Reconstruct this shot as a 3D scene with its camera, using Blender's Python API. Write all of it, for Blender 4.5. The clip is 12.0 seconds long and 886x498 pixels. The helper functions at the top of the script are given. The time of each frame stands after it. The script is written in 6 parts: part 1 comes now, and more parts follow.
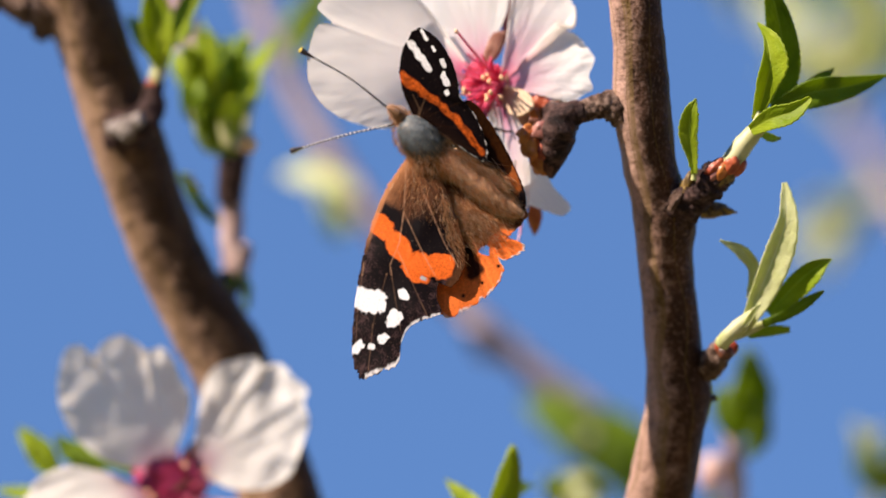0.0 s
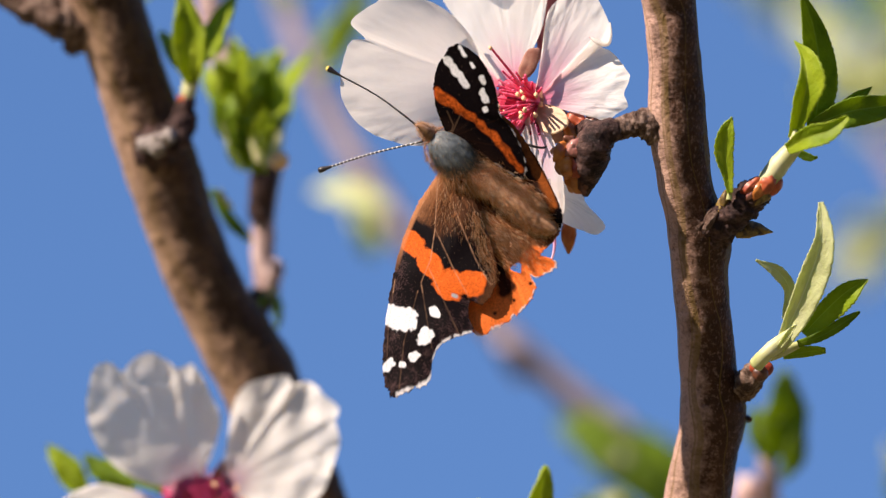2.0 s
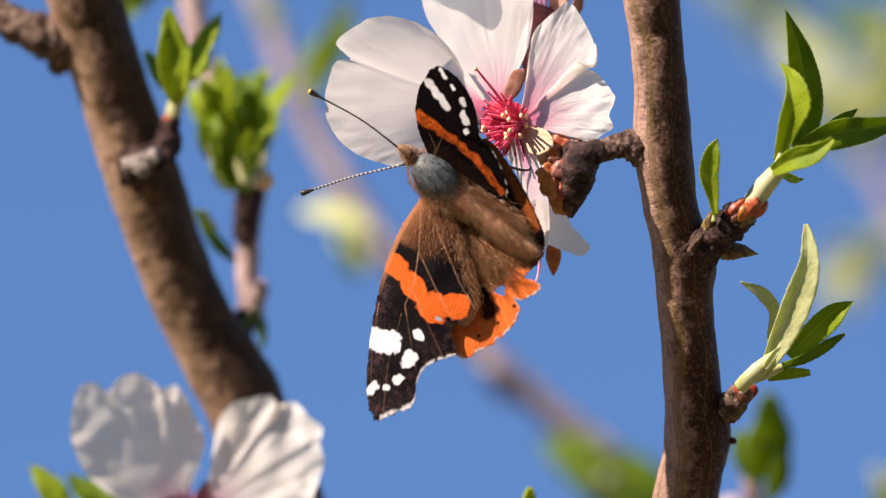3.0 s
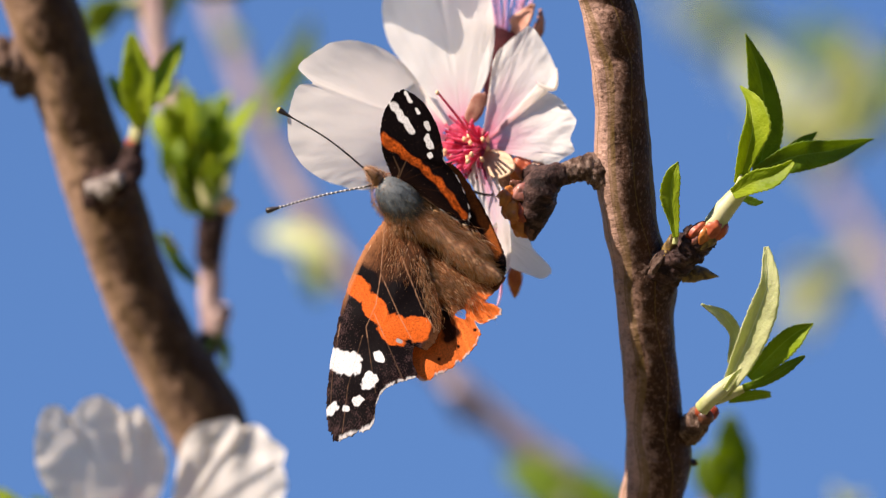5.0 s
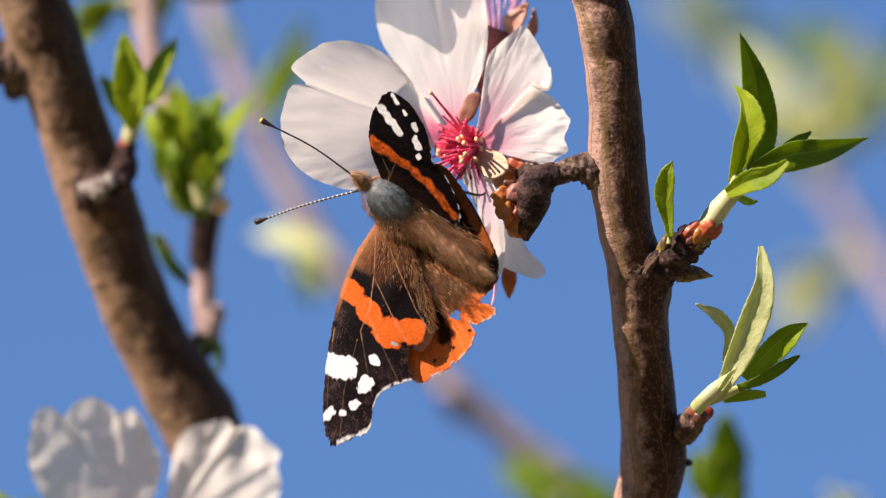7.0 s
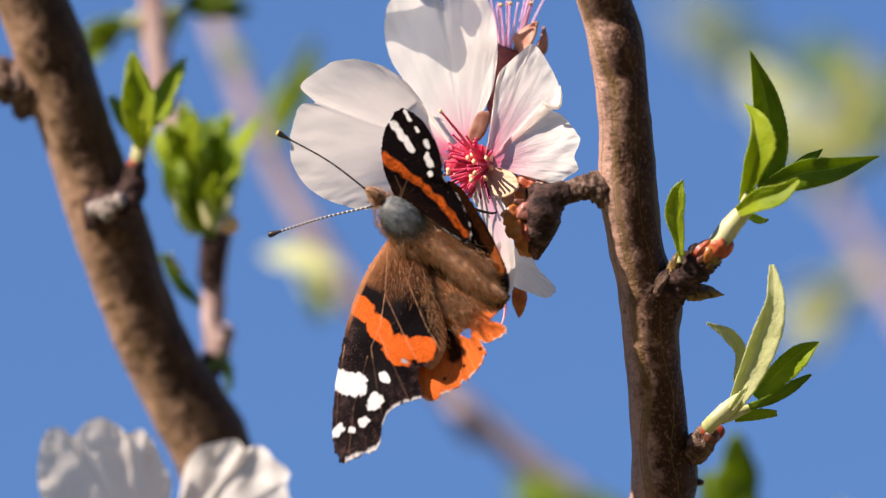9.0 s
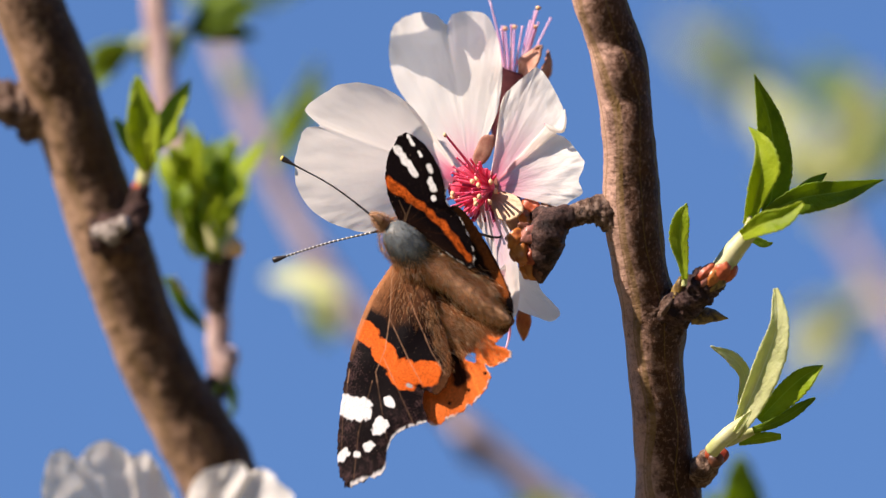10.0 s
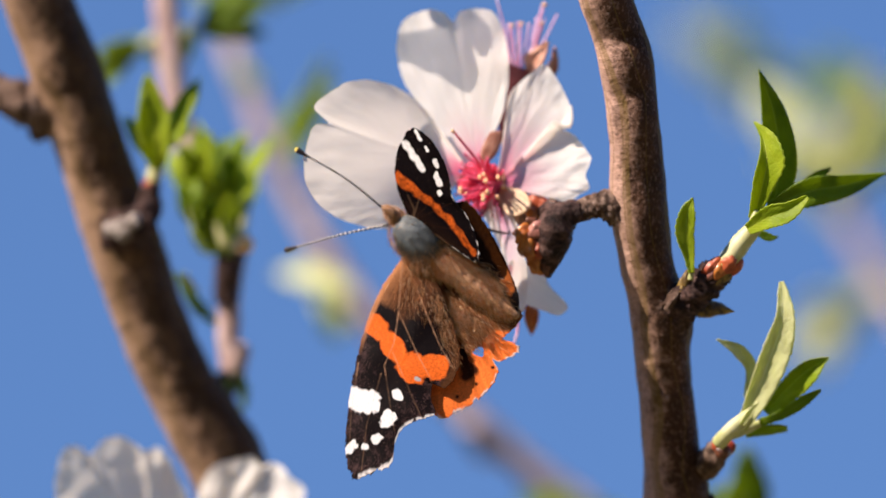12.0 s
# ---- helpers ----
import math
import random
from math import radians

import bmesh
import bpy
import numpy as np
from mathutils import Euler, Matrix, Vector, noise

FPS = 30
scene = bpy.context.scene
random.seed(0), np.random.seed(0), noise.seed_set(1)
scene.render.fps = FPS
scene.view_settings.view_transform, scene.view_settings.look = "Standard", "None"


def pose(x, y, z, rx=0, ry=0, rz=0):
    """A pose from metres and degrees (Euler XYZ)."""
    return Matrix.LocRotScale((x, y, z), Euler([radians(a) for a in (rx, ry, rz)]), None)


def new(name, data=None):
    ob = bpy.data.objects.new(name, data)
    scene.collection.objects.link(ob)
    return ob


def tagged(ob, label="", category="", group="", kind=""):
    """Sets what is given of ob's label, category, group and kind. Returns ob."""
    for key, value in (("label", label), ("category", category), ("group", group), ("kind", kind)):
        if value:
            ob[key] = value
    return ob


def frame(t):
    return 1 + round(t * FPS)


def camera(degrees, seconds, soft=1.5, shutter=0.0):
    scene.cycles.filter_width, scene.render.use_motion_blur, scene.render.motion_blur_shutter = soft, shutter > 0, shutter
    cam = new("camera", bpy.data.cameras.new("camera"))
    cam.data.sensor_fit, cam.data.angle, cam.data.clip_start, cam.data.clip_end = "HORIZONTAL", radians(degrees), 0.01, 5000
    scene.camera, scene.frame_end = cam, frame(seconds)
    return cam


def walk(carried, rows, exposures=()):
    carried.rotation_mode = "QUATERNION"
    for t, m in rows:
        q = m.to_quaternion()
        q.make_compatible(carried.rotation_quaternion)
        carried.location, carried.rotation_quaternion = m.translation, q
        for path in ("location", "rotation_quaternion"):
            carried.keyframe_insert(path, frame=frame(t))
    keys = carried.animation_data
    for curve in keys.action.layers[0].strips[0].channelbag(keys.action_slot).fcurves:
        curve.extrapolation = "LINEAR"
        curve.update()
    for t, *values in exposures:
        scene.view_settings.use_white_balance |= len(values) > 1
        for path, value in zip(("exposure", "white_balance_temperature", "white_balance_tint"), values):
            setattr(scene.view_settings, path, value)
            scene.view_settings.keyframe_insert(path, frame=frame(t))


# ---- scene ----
# Almond branch in bloom with a feeding butterfly, long lens, early spring sun.
# Lengths of the small things are in millimetres on a leaning plane through the blossom:
# u to the right, v up, w towards the camera.
MM = 0.001
EYE = Vector((0.0, 0.0, 1.5))
TILT, REACH = 20.0, 2.0
BASE = pose(EYE.x, EYE.y, EYE.z, 90 + TILT, 0, 0)
PLANE = BASE @ Matrix.Translation((0, 0, -REACH))

# ---- camera: seconds, yaw, pitch and roll in degrees, way forward in mm ----
SWAY = [
    (0.0, 0.088, -0.253, -0.16, -12.0), (0.5, 0.137, -0.243, -0.01, 3.5), (1.0, 0.166, -0.241, 0.01, 13.0),
    (1.5, 0.184, -0.218, 0.0, 6.0), (2.0, 0.219, -0.183, 0.14, 5.2), (2.5, 0.218, -0.119, 0.34, 6.5),
    (3.0, 0.160, -0.101, 0.31, 6.8), (3.2, 0.155, -0.105, 0.31, 6.0), (4.8, 0.017, -0.011, 0.30, -3.0),
    (5.0, 0.011, -0.011, 0.22, -2.6), (5.5, 0.0, 0.0, 0.0, 0.0), (6.0, -0.002, 0.016, 0.07, 0.0),
    (6.5, 0.0, 0.019, 0.14, 1.0), (6.7, -0.006, -0.010, 0.12, 1.2), (8.5, 0.011, 0.011, -0.08, 7.0),
    (9.0, 0.026, 0.065, -0.03, 8.0), (9.5, 0.039, 0.110, -0.11, 6.0), (10.0, 0.043, 0.156, 0.0, 6.0),
    (10.5, 0.038, 0.154, -0.14, 12.5), (11.0, 0.038, 0.150, -0.11, 24.0), (11.5, 0.063, 0.136, -0.27, 3.5),
    (12.0, 0.076, 0.136, -0.30, -12.0),
]
cam = camera(3.4546, 12.0, soft=1.3)
cam.data.dof.use_dof = True
cam.data.dof.focus_distance = 1.989
cam.data.dof.aperture_fstop = 12.0
walk(cam, [(t, BASE @ pose(0, 0, -f * MM, pitch, yaw, roll)) for t, yaw, pitch, roll, f in SWAY])

# ---- light ----
SUN = (PLANE.to_3x3() @ Vector((-0.675, 0.70, 0.235))).normalized()
world = bpy.data.worlds.new("sky")
scene.world = world
world.use_nodes = True
wn = world.node_tree
sky = wn.nodes.new("ShaderNodeTexSky")
sky.sky_type = "NISHITA"
sky.sun_disc = False
sky.sun_elevation = math.asin(SUN.z)
sky.sun_rotation = math.atan2(SUN.x, SUN.y)
sky.altitude, sky.air_density, sky.dust_density, sky.ozone_density = 600, 1.0, 0.0, 10.0
wn.nodes["Background"].inputs[1].default_value = 0.080
wn.links.new(sky.outputs[0], wn.nodes["Background"].inputs[0])
sun = new("sun", bpy.data.lights.new("sun", "SUN"))
sun.data.energy, sun.data.angle, sun.data.color = 5.0, radians(0.5), (1.0, 0.90, 0.77)
sun.matrix_world = SUN.to_track_quat("Z", "Y").to_matrix().to_4x4()
scene.view_settings.exposure = 0.92
scene.view_settings.use_white_balance = True
scene.view_settings.white_balance_temperature, scene.view_settings.white_balance_tint = 6900, 16


# ---- node helpers ----
def material(name):
    m = bpy.data.materials.new(name)
    m.use_nodes = True
    nt = m.node_tree
    b = nt.nodes["Principled BSDF"]
    return m, nt, b, nt.nodes["Material Output"]


def link(nt, a, b):
    nt.links.new(a, b)


def noise_node(nt, vec, scale, detail=4.0, rough=0.55):
    n = nt.nodes.new("ShaderNodeTexNoise")
    n.inputs["Scale"].default_value, n.inputs["Detail"].default_value, n.inputs["Roughness"].default_value = scale, detail, rough
    if vec is not None:
        link(nt, vec, n.inputs["Vector"])
    return n.outputs["Fac"]


def stretched(nt, sx, sy, sz, source="Object"):
    c = nt.nodes.new("ShaderNodeTexCoord")
    mp = nt.nodes.new("ShaderNodeMapping")
    mp.inputs["Scale"].default_value = (sx, sy, sz)
    link(nt, c.outputs[source], mp.inputs["Vector"])
    return mp.outputs["Vector"]


def ramp(nt, fac, *stops):
    r = nt.nodes.new("ShaderNodeValToRGB")
    e = r.color_ramp.elements
    while len(e) < len(stops):
        e.new(0.5)
    for k, (p, c) in enumerate(stops):
        e[k].position = p
        e[k].color = (*c, 1) if len(c) == 3 else c
    link(nt, fac, r.inputs["Fac"])
    return r.outputs["Color"]


def mix(nt, fac, a, b, blend="MIX"):
    n = nt.nodes.new("ShaderNodeMix")
    n.data_type, n.blend_type = "RGBA", blend
    for sock, v in ((n.inputs[0], fac), (n.inputs[6], a), (n.inputs[7], b)):
        if isinstance(v, (int, float)):
            sock.default_value = v
        elif isinstance(v, tuple):
            sock.default_value = (*v, 1)
        else:
            link(nt, v, sock)
    return n.outputs[2]


def sums(nt, op, a, b=None):
    n = nt.nodes.new("ShaderNodeMath")
    n.operation = op
    for sock, v in zip(n.inputs, (a, b)):
        if v is None:
            continue
        if isinstance(v, (int, float)):
            sock.default_value = v
        else:
            link(nt, v, sock)
    return n.outputs[0]


def bump(nt, b, height, strength, dist):
    n = nt.nodes.new("ShaderNodeBump")
    n.inputs["Strength"].default_value, n.inputs["Distance"].default_value = strength, dist
    link(nt, height, n.inputs["Height"])
    link(nt, n.outputs[0], b.inputs["Normal"])
    return n.outputs[0]


def see_through(nt, b, out, colour, share, normal=None):
    """Lets part of the light pass a thin petal or leaf."""
    tr = nt.nodes.new("ShaderNodeBsdfTranslucent")
    if isinstance(colour, tuple):
        tr.inputs[0].default_value = (*colour, 1)
    else:
        link(nt, colour, tr.inputs[0])
    if normal is not None:
        link(nt, normal, tr.inputs["Normal"])
    ms = nt.nodes.new("ShaderNodeMixShader")
    ms.inputs[0].default_value = share
    link(nt, b.outputs[0], ms.inputs[1])
    link(nt, tr.outputs[0], ms.inputs[2])
    link(nt, ms.outputs[0], out.inputs["Surface"])


def uv_split(nt):
    c = nt.nodes.new("ShaderNodeTexCoord")
    s = nt.nodes.new("ShaderNodeSeparateXYZ")
    link(nt, c.outputs["UV"], s.inputs[0])
    return s.outputs[0], s.outputs[1]


def bark(name, dark, mid, light, streak=1.0, lit_side=0.0, cracks=0.0):
    """Smooth young bark: brown skin with a thin pale flaking layer, short cross marks and a few long yellowish cracks.
    The left, sunward side can be painted paler, as if lit. UV: round in x, length in mm in y.
    """
    m, nt, b, out = material(name)
    c = nt.nodes.new("ShaderNodeTexCoord")
    soft = noise_node(nt, stretched(nt, 6, 0.16 * streak, 1, "UV"), 1.0, 4, 0.6)
    flake = noise_node(nt, stretched(nt, 620, 760, 620), 1.0, 6, 0.66)
    fine = noise_node(nt, stretched(nt, 2300, 2000, 2300), 1.0, 4, 0.65)
    mark = noise_node(nt, stretched(nt, 13, 0.30, 1, "UV"), 1.0, 4, 0.6)
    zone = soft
    # sunlight put into the colour: paler where the surface faces left
    if lit_side:
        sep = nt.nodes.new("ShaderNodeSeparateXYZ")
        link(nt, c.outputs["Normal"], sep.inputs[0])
        zone = sums(nt, "SUBTRACT", soft, sums(nt, "MULTIPLY", sep.outputs[0], lit_side))
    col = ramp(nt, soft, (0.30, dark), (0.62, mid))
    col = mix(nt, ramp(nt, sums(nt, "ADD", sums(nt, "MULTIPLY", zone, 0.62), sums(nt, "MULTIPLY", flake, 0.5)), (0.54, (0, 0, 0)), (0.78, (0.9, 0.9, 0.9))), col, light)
    col = mix(nt, ramp(nt, fine, (0.34, (0.45, 0.45, 0.45)), (0.46, (0, 0, 0))), col, dark)
    col = mix(nt, ramp(nt, mark, (0.64, (0, 0, 0)), (0.74, (0.4, 0.4, 0.4))), col, light)
    speck = noise_node(nt, stretched(nt, 2600, 1700, 2600), 1.0, 2, 0.6)
    col = mix(nt, ramp(nt, speck, (0.54, (0, 0, 0)), (0.70, (0.24, 0.24, 0.24))), col, light)
    h = sums(nt, "ADD", sums(nt, "MULTIPLY", flake, 1.4), sums(nt, "ADD", sums(nt, "MULTIPLY", fine, 0.7), sums(nt, "MULTIPLY", mark, 0.5)))
    if cracks:
        run = noise_node(nt, stretched(nt, 1.5, 0.05, 1, "UV"), 1.0, 1, 0.5)
        wave = nt.nodes.new("ShaderNodeTexNoise")
        wave.noise_dimensions = "1D"
        wave.inputs["Scale"].default_value, wave.inputs["Detail"].default_value = 1.0, 1.0
        s = nt.nodes.new("ShaderNodeSeparateXYZ")
        link(nt, c.outputs["UV"], s.inputs[0])
        link(nt, sums(nt, "ADD", sums(nt, "MULTIPLY", s.outputs[0], 7.0), sums(nt, "MULTIPLY", run, 2.2)), wave.inputs["W"])
        line = sums(nt, "ABSOLUTE", sums(nt, "SUBTRACT", wave.outputs["Fac"], 0.5))
        col = mix(nt, ramp(nt, line, (0.006, (cracks, cracks, cracks)), (0.024, (0, 0, 0))), col, (0.17, 0.105, 0.026))
    link(nt, col, b.inputs["Base Color"])
    b.inputs["Roughness"].default_value = 0.58
    b.inputs["Specular IOR Level"].default_value = 0.16
    bump(nt, b, h, 0.9, 0.00042)
    return m


# BARK and BARK_OLD carry a painted lit left flank besides their flakes
BARK = bark("young_bark", (0.028, 0.0110, 0.0045), (0.080, 0.032, 0.014), (0.52, 0.325, 0.255), lit_side=0.45, cracks=0.6)
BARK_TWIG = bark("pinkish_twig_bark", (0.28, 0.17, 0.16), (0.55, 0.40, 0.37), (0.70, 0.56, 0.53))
BARK_OLD = bark("brown_branch_bark", (0.028, 0.012, 0.005), (0.072, 0.036, 0.018), (0.45, 0.285, 0.19), lit_side=0.42, cracks=0.3)
BARK_FAR = bark("pink_grey_bark", (0.20, 0.14, 0.14), (0.42, 0.32, 0.31), (0.56, 0.45, 0.43))
BARK_SCAR = bark("scarred_spur_bark", (0.008, 0.004, 0.004), (0.040, 0.018, 0.016), (0.17, 0.10, 0.085), 6)
BARK_ROUGH = bark("rough_spur_bark", (0.030, 0.015, 0.010), (0.12, 0.068, 0.048), (0.44, 0.32, 0.26), 6)


def plain(name, colour, other, scale=900, rough=0.6, share=0.0, sheen=0.0, bumpy=0.3):
    m, nt, b, out = material(name)
    n = noise_node(nt, stretched(nt, scale, scale, scale), 1.0, 4, 0.6)
    col = ramp(nt, n, (0.33, colour), (0.67, other))
    link(nt, col, b.inputs["Base Color"])
    b.inputs["Roughness"].default_value = rough
    b.inputs["Sheen Weight"].default_value = sheen
    nrm = bump(nt, b, n, bumpy, 0.00008)
    if share:
        see_through(nt, b, out, col, share, nrm)
    return m


SCALE = plain("bud_scale", (0.040, 0.012, 0.008), (0.17, 0.055, 0.026), 700, 0.45)
SCALE_OLIVE = plain("olive_bud_scale", (0.025, 0.010, 0.006), (0.30, 0.19, 0.035), 900, 0.5)
SCALE_PINK = plain("pinkish_bud_scale", (0.22, 0.07, 0.055), (0.45, 0.22, 0.18), 400, 0.3)
SCALE_RED = plain("red_bud_scale", (0.20, 0.022, 0.012), (0.50, 0.11, 0.03), 500, 0.45)
SCALE_GOLD = plain("amber_bud_scale", (0.30, 0.065, 0.012), (0.60, 0.22, 0.045), 420, 0.34, 0.1)
CREAM = plain("cream_sepal", (0.62, 0.34, 0.22), (0.86, 0.72, 0.48), 260, 0.6, 0.3)
SEPAL = plain("sepal", (0.30, 0.095, 0.06), (0.46, 0.22, 0.15), 800, 0.65, 0.2, 0.4)
MAROON = plain("maroon_calyx", (0.11, 0.012, 0.022), (0.22, 0.04, 0.05), 700, 0.5, 0.1)
SEPAL_PALE = plain("salmon_sepal", (0.42, 0.17, 0.11), (0.62, 0.34, 0.25), 700, 0.6, 0.25, 0.4)
AMBER = plain("amber_bud", (0.78, 0.46, 0.16), (0.90, 0.66, 0.34), 600, 0.5, 0.2)
LICHEN = plain("grey_lichen", (0.15, 0.12, 0.11), (0.40, 0.35, 0.32), 900, 0.9, bumpy=0.9)
SCALE_BLUSH = plain("blush_bud", (0.70, 0.42, 0.40), (0.84, 0.66, 0.60), 500, 0.5, 0.3)
ANTHER = plain("anther", (0.74, 0.34, 0.18), (0.90, 0.66, 0.40), 3000, 0.7)
FILAMENT = plain("filament", (0.86, 0.05, 0.18), (0.95, 0.26, 0.42), 600, 0.45, 0.35)
FILAMENT_DEEP = plain("deep_filament", (0.30, 0.012, 0.06), (0.50, 0.05, 0.13), 600, 0.5, 0.2)
HEART_DEEP = plain("dark_heart", (0.20, 0.006, 0.05), (0.40, 0.03, 0.11), 900, 0.5)
FILAMENT_PALE = plain("pale_filament", (0.86, 0.42, 0.66), (0.90, 0.70, 0.86), 400, 0.45, 0.35)
HEART = plain("flower_heart", (0.52, 0.016, 0.07), (0.80, 0.10, 0.19), 900, 0.5, 0.2)
STEM = plain("pale_stem", (0.36, 0.40, 0.13), (0.66, 0.63, 0.36), 330, 0.5, 0.15)


def petal_material(name, pink, reach_out=1.0, clear=0.0, ribs=0.5):
    m, nt, b, out = material(name)
    u, v = uv_split(nt)
    vein = noise_node(nt, stretched(nt, 22, 2.2, 1, "UV"), 1.0, 4, 0.6)
    soft = noise_node(nt, stretched(nt, 260, 260, 260), 1.0, 3)
    reach = sums(nt, "ADD", sums(nt, "DIVIDE", v, reach_out), sums(nt, "MULTIPLY", sums(nt, "SUBTRACT", vein, 0.5), 0.26))
    col = ramp(nt, reach, (0.04, pink), (0.20, tuple(0.5 * a + 0.43 for a in pink)), (0.42, (0.86, 0.77, 0.75)), (0.62, (0.87, 0.84, 0.80)))
    col = mix(nt, ramp(nt, soft, (0.5, (0, 0, 0)), (0.8, (0.35, 0.35, 0.35))), col, (0.85, 0.80, 0.74))
    link(nt, col, b.inputs["Base Color"])
    b.inputs["Roughness"].default_value = 0.55
    b.inputs["Sheen Weight"].default_value = 0.1
    crease = noise_node(nt, stretched(nt, 60, 5, 1, "UV"), 1.0, 3, 0.6)
    nrm = bump(nt, b, sums(nt, "ADD", sums(nt, "ADD", sums(nt, "MULTIPLY", vein, ribs), sums(nt, "MULTIPLY", soft, 0.9)), sums(nt, "MULTIPLY", crease, ribs)), 0.30, 0.00026)
    see_through(nt, b, out, mix(nt, 0.5, col, (0.95, 0.88, 0.80)), 0.54, nrm)
    if clear:
        thin = nt.nodes.new("ShaderNodeMixShader")
        thin.inputs[0].default_value = clear
        link(nt, out.inputs["Surface"].links[0].from_socket, thin.inputs[1])
        link(nt, nt.nodes.new("ShaderNodeBsdfTransparent").outputs[0], thin.inputs[2])
        link(nt, thin.outputs[0], out.inputs["Surface"])
    return m


PETAL = petal_material("almond_petal", (0.80, 0.14, 0.28), 0.72, ribs=0.2)
# part see-through, to lighten the shade that the added petal casts
PETAL_THIN = petal_material("thin_petal", (0.80, 0.14, 0.28), 0.6, 0.34)
PETAL_PINK = petal_material("almond_petal_pink", (0.78, 0.05, 0.22), 1.45, ribs=1.2)
PETAL_ROSE = petal_material("almond_petal_rose", (0.80, 0.20, 0.46), 1.9, ribs=0.5)
PETAL_DEEP = petal_material("almond_petal_deep", (0.46, 0.02, 0.16), 0.6, ribs=0.1)


def leaf_material(name, dark, light, share=0.48):
    m, nt, b, out = material(name)
    u, v = uv_split(nt)
    mid = sums(nt, "ABSOLUTE", sums(nt, "SUBTRACT", u, 0.5))
    side = nt.nodes.new("ShaderNodeTexWave")
    side.inputs["Scale"].default_value, side.inputs["Distortion"].default_value = 3.2, 1.5
    cmb = nt.nodes.new("ShaderNodeCombineXYZ")
    link(nt, sums(nt, "SUBTRACT", v, sums(nt, "MULTIPLY", mid, 0.55)), cmb.inputs[0])
    link(nt, cmb.outputs[0], side.inputs["Vector"])
    big = noise_node(nt, stretched(nt, 230, 230, 230), 1.0, 4)
    tiny = noise_node(nt, stretched(nt, 2500, 2500, 2500), 1.0, 3)
    col = ramp(nt, big, (0.3, dark), (0.7, light))
    col = mix(nt, sums(nt, "MULTIPLY", ramp(nt, side.outputs["Fac"], (0.75, (0, 0, 0)), (1.0, (1, 1, 1))), 0.15), col, light)
    blemish = noise_node(nt, stretched(nt, 420, 420, 420), 1.0, 5, 0.7)
    col = mix(nt, ramp(nt, blemish, (0.60, (0, 0, 0)), (0.72, (0.4, 0.4, 0.4))), col, tuple(a * b for a, b in zip(dark, (1.3, 0.75, 0.6))))
    pale = tuple(min(1, 1.35 * a + 0.08) for a in light)
    col = mix(nt, ramp(nt, mid, (0.01, (0.55, 0.55, 0.55)), (0.04, (0, 0, 0))), col, pale)
    col = mix(nt, ramp(nt, mid, (0.47, (0, 0, 0)), (0.5, (0.3, 0.3, 0.3))), col, pale)
    link(nt, col, b.inputs["Base Color"])
    b.inputs["Roughness"].default_value = 0.48
    b.inputs["Specular IOR Level"].default_value = 0.25
    h = sums(nt, "ADD", sums(nt, "MULTIPLY", side.outputs["Fac"], 0.12), sums(nt, "ADD", tiny, sums(nt, "MULTIPLY", big, 1.2)))
    nrm = bump(nt, b, h, 0.7, 0.00014)
    see_through(nt, b, out, mix(nt, 0.6, col, (0.62, 0.74, 0.02)), share, nrm)
    return m


LEAF = leaf_material("young_leaf", (0.07, 0.135, 0.006), (0.19, 0.29, 0.014))
LEAF_PALE = leaf_material("pale_leaf", (0.54, 0.57, 0.27), (0.78, 0.78, 0.50))
LEAF_LIME = leaf_material("lime_leaf", (0.20, 0.29, 0.008), (0.38, 0.46, 0.03), 0.5)


def wing_material():
    m, nt, b, out = material("wing_scales")
    a = nt.nodes.new("ShaderNodeVertexColor")
    a.layer_name = "pattern"
    g = noise_node(nt, stretched(nt, 5200, 5200, 5200), 1.0, 3, 0.7)
    col = mix(nt, ramp(nt, g, (0.34, (0.38, 0.38, 0.38)), (0.52, (0, 0, 0))), a.outputs[0], (0.008, 0.005, 0.005))
    dust = noise_node(nt, stretched(nt, 3600, 3600, 3600), 1.0, 2, 0.8)
    col = mix(nt, ramp(nt, dust, (0.68, (0, 0, 0)), (0.73, (0.3, 0.3, 0.3))), col, (0.42, 0.28, 0.20))
    link(nt, col, b.inputs["Base Color"])
    b.inputs["Roughness"].default_value = 0.5
    b.inputs["Specular IOR Level"].default_value = 0.03
    nrm = bump(nt, b, g, 0.8, 0.00005)
    see_through(nt, b, out, col, 0.12, nrm)
    return m


WING = wing_material()
FUR = plain("brown_fur", (0.24, 0.105, 0.048), (0.52, 0.28, 0.14), 1500, 0.6, 0.1, 0.3)
FUR_GREY = plain("grey_fur", (0.040, 0.050, 0.058), (0.10, 0.125, 0.14), 1800, 0.5, 0.0, 0.3)


def hair_material(name, *stops):
    m, nt, b, out = material(name)
    g = nt.nodes.new("ShaderNodeNewGeometry")
    link(nt, ramp(nt, g.outputs["Random Per Island"], *stops), b.inputs["Base Color"])
    b.inputs["Roughness"].default_value = 0.5
    b.inputs["Specular IOR Level"].default_value = 0.3
    see_through(nt, b, out, b.inputs["Base Color"].links[0].from_socket, 0.45)
    return m


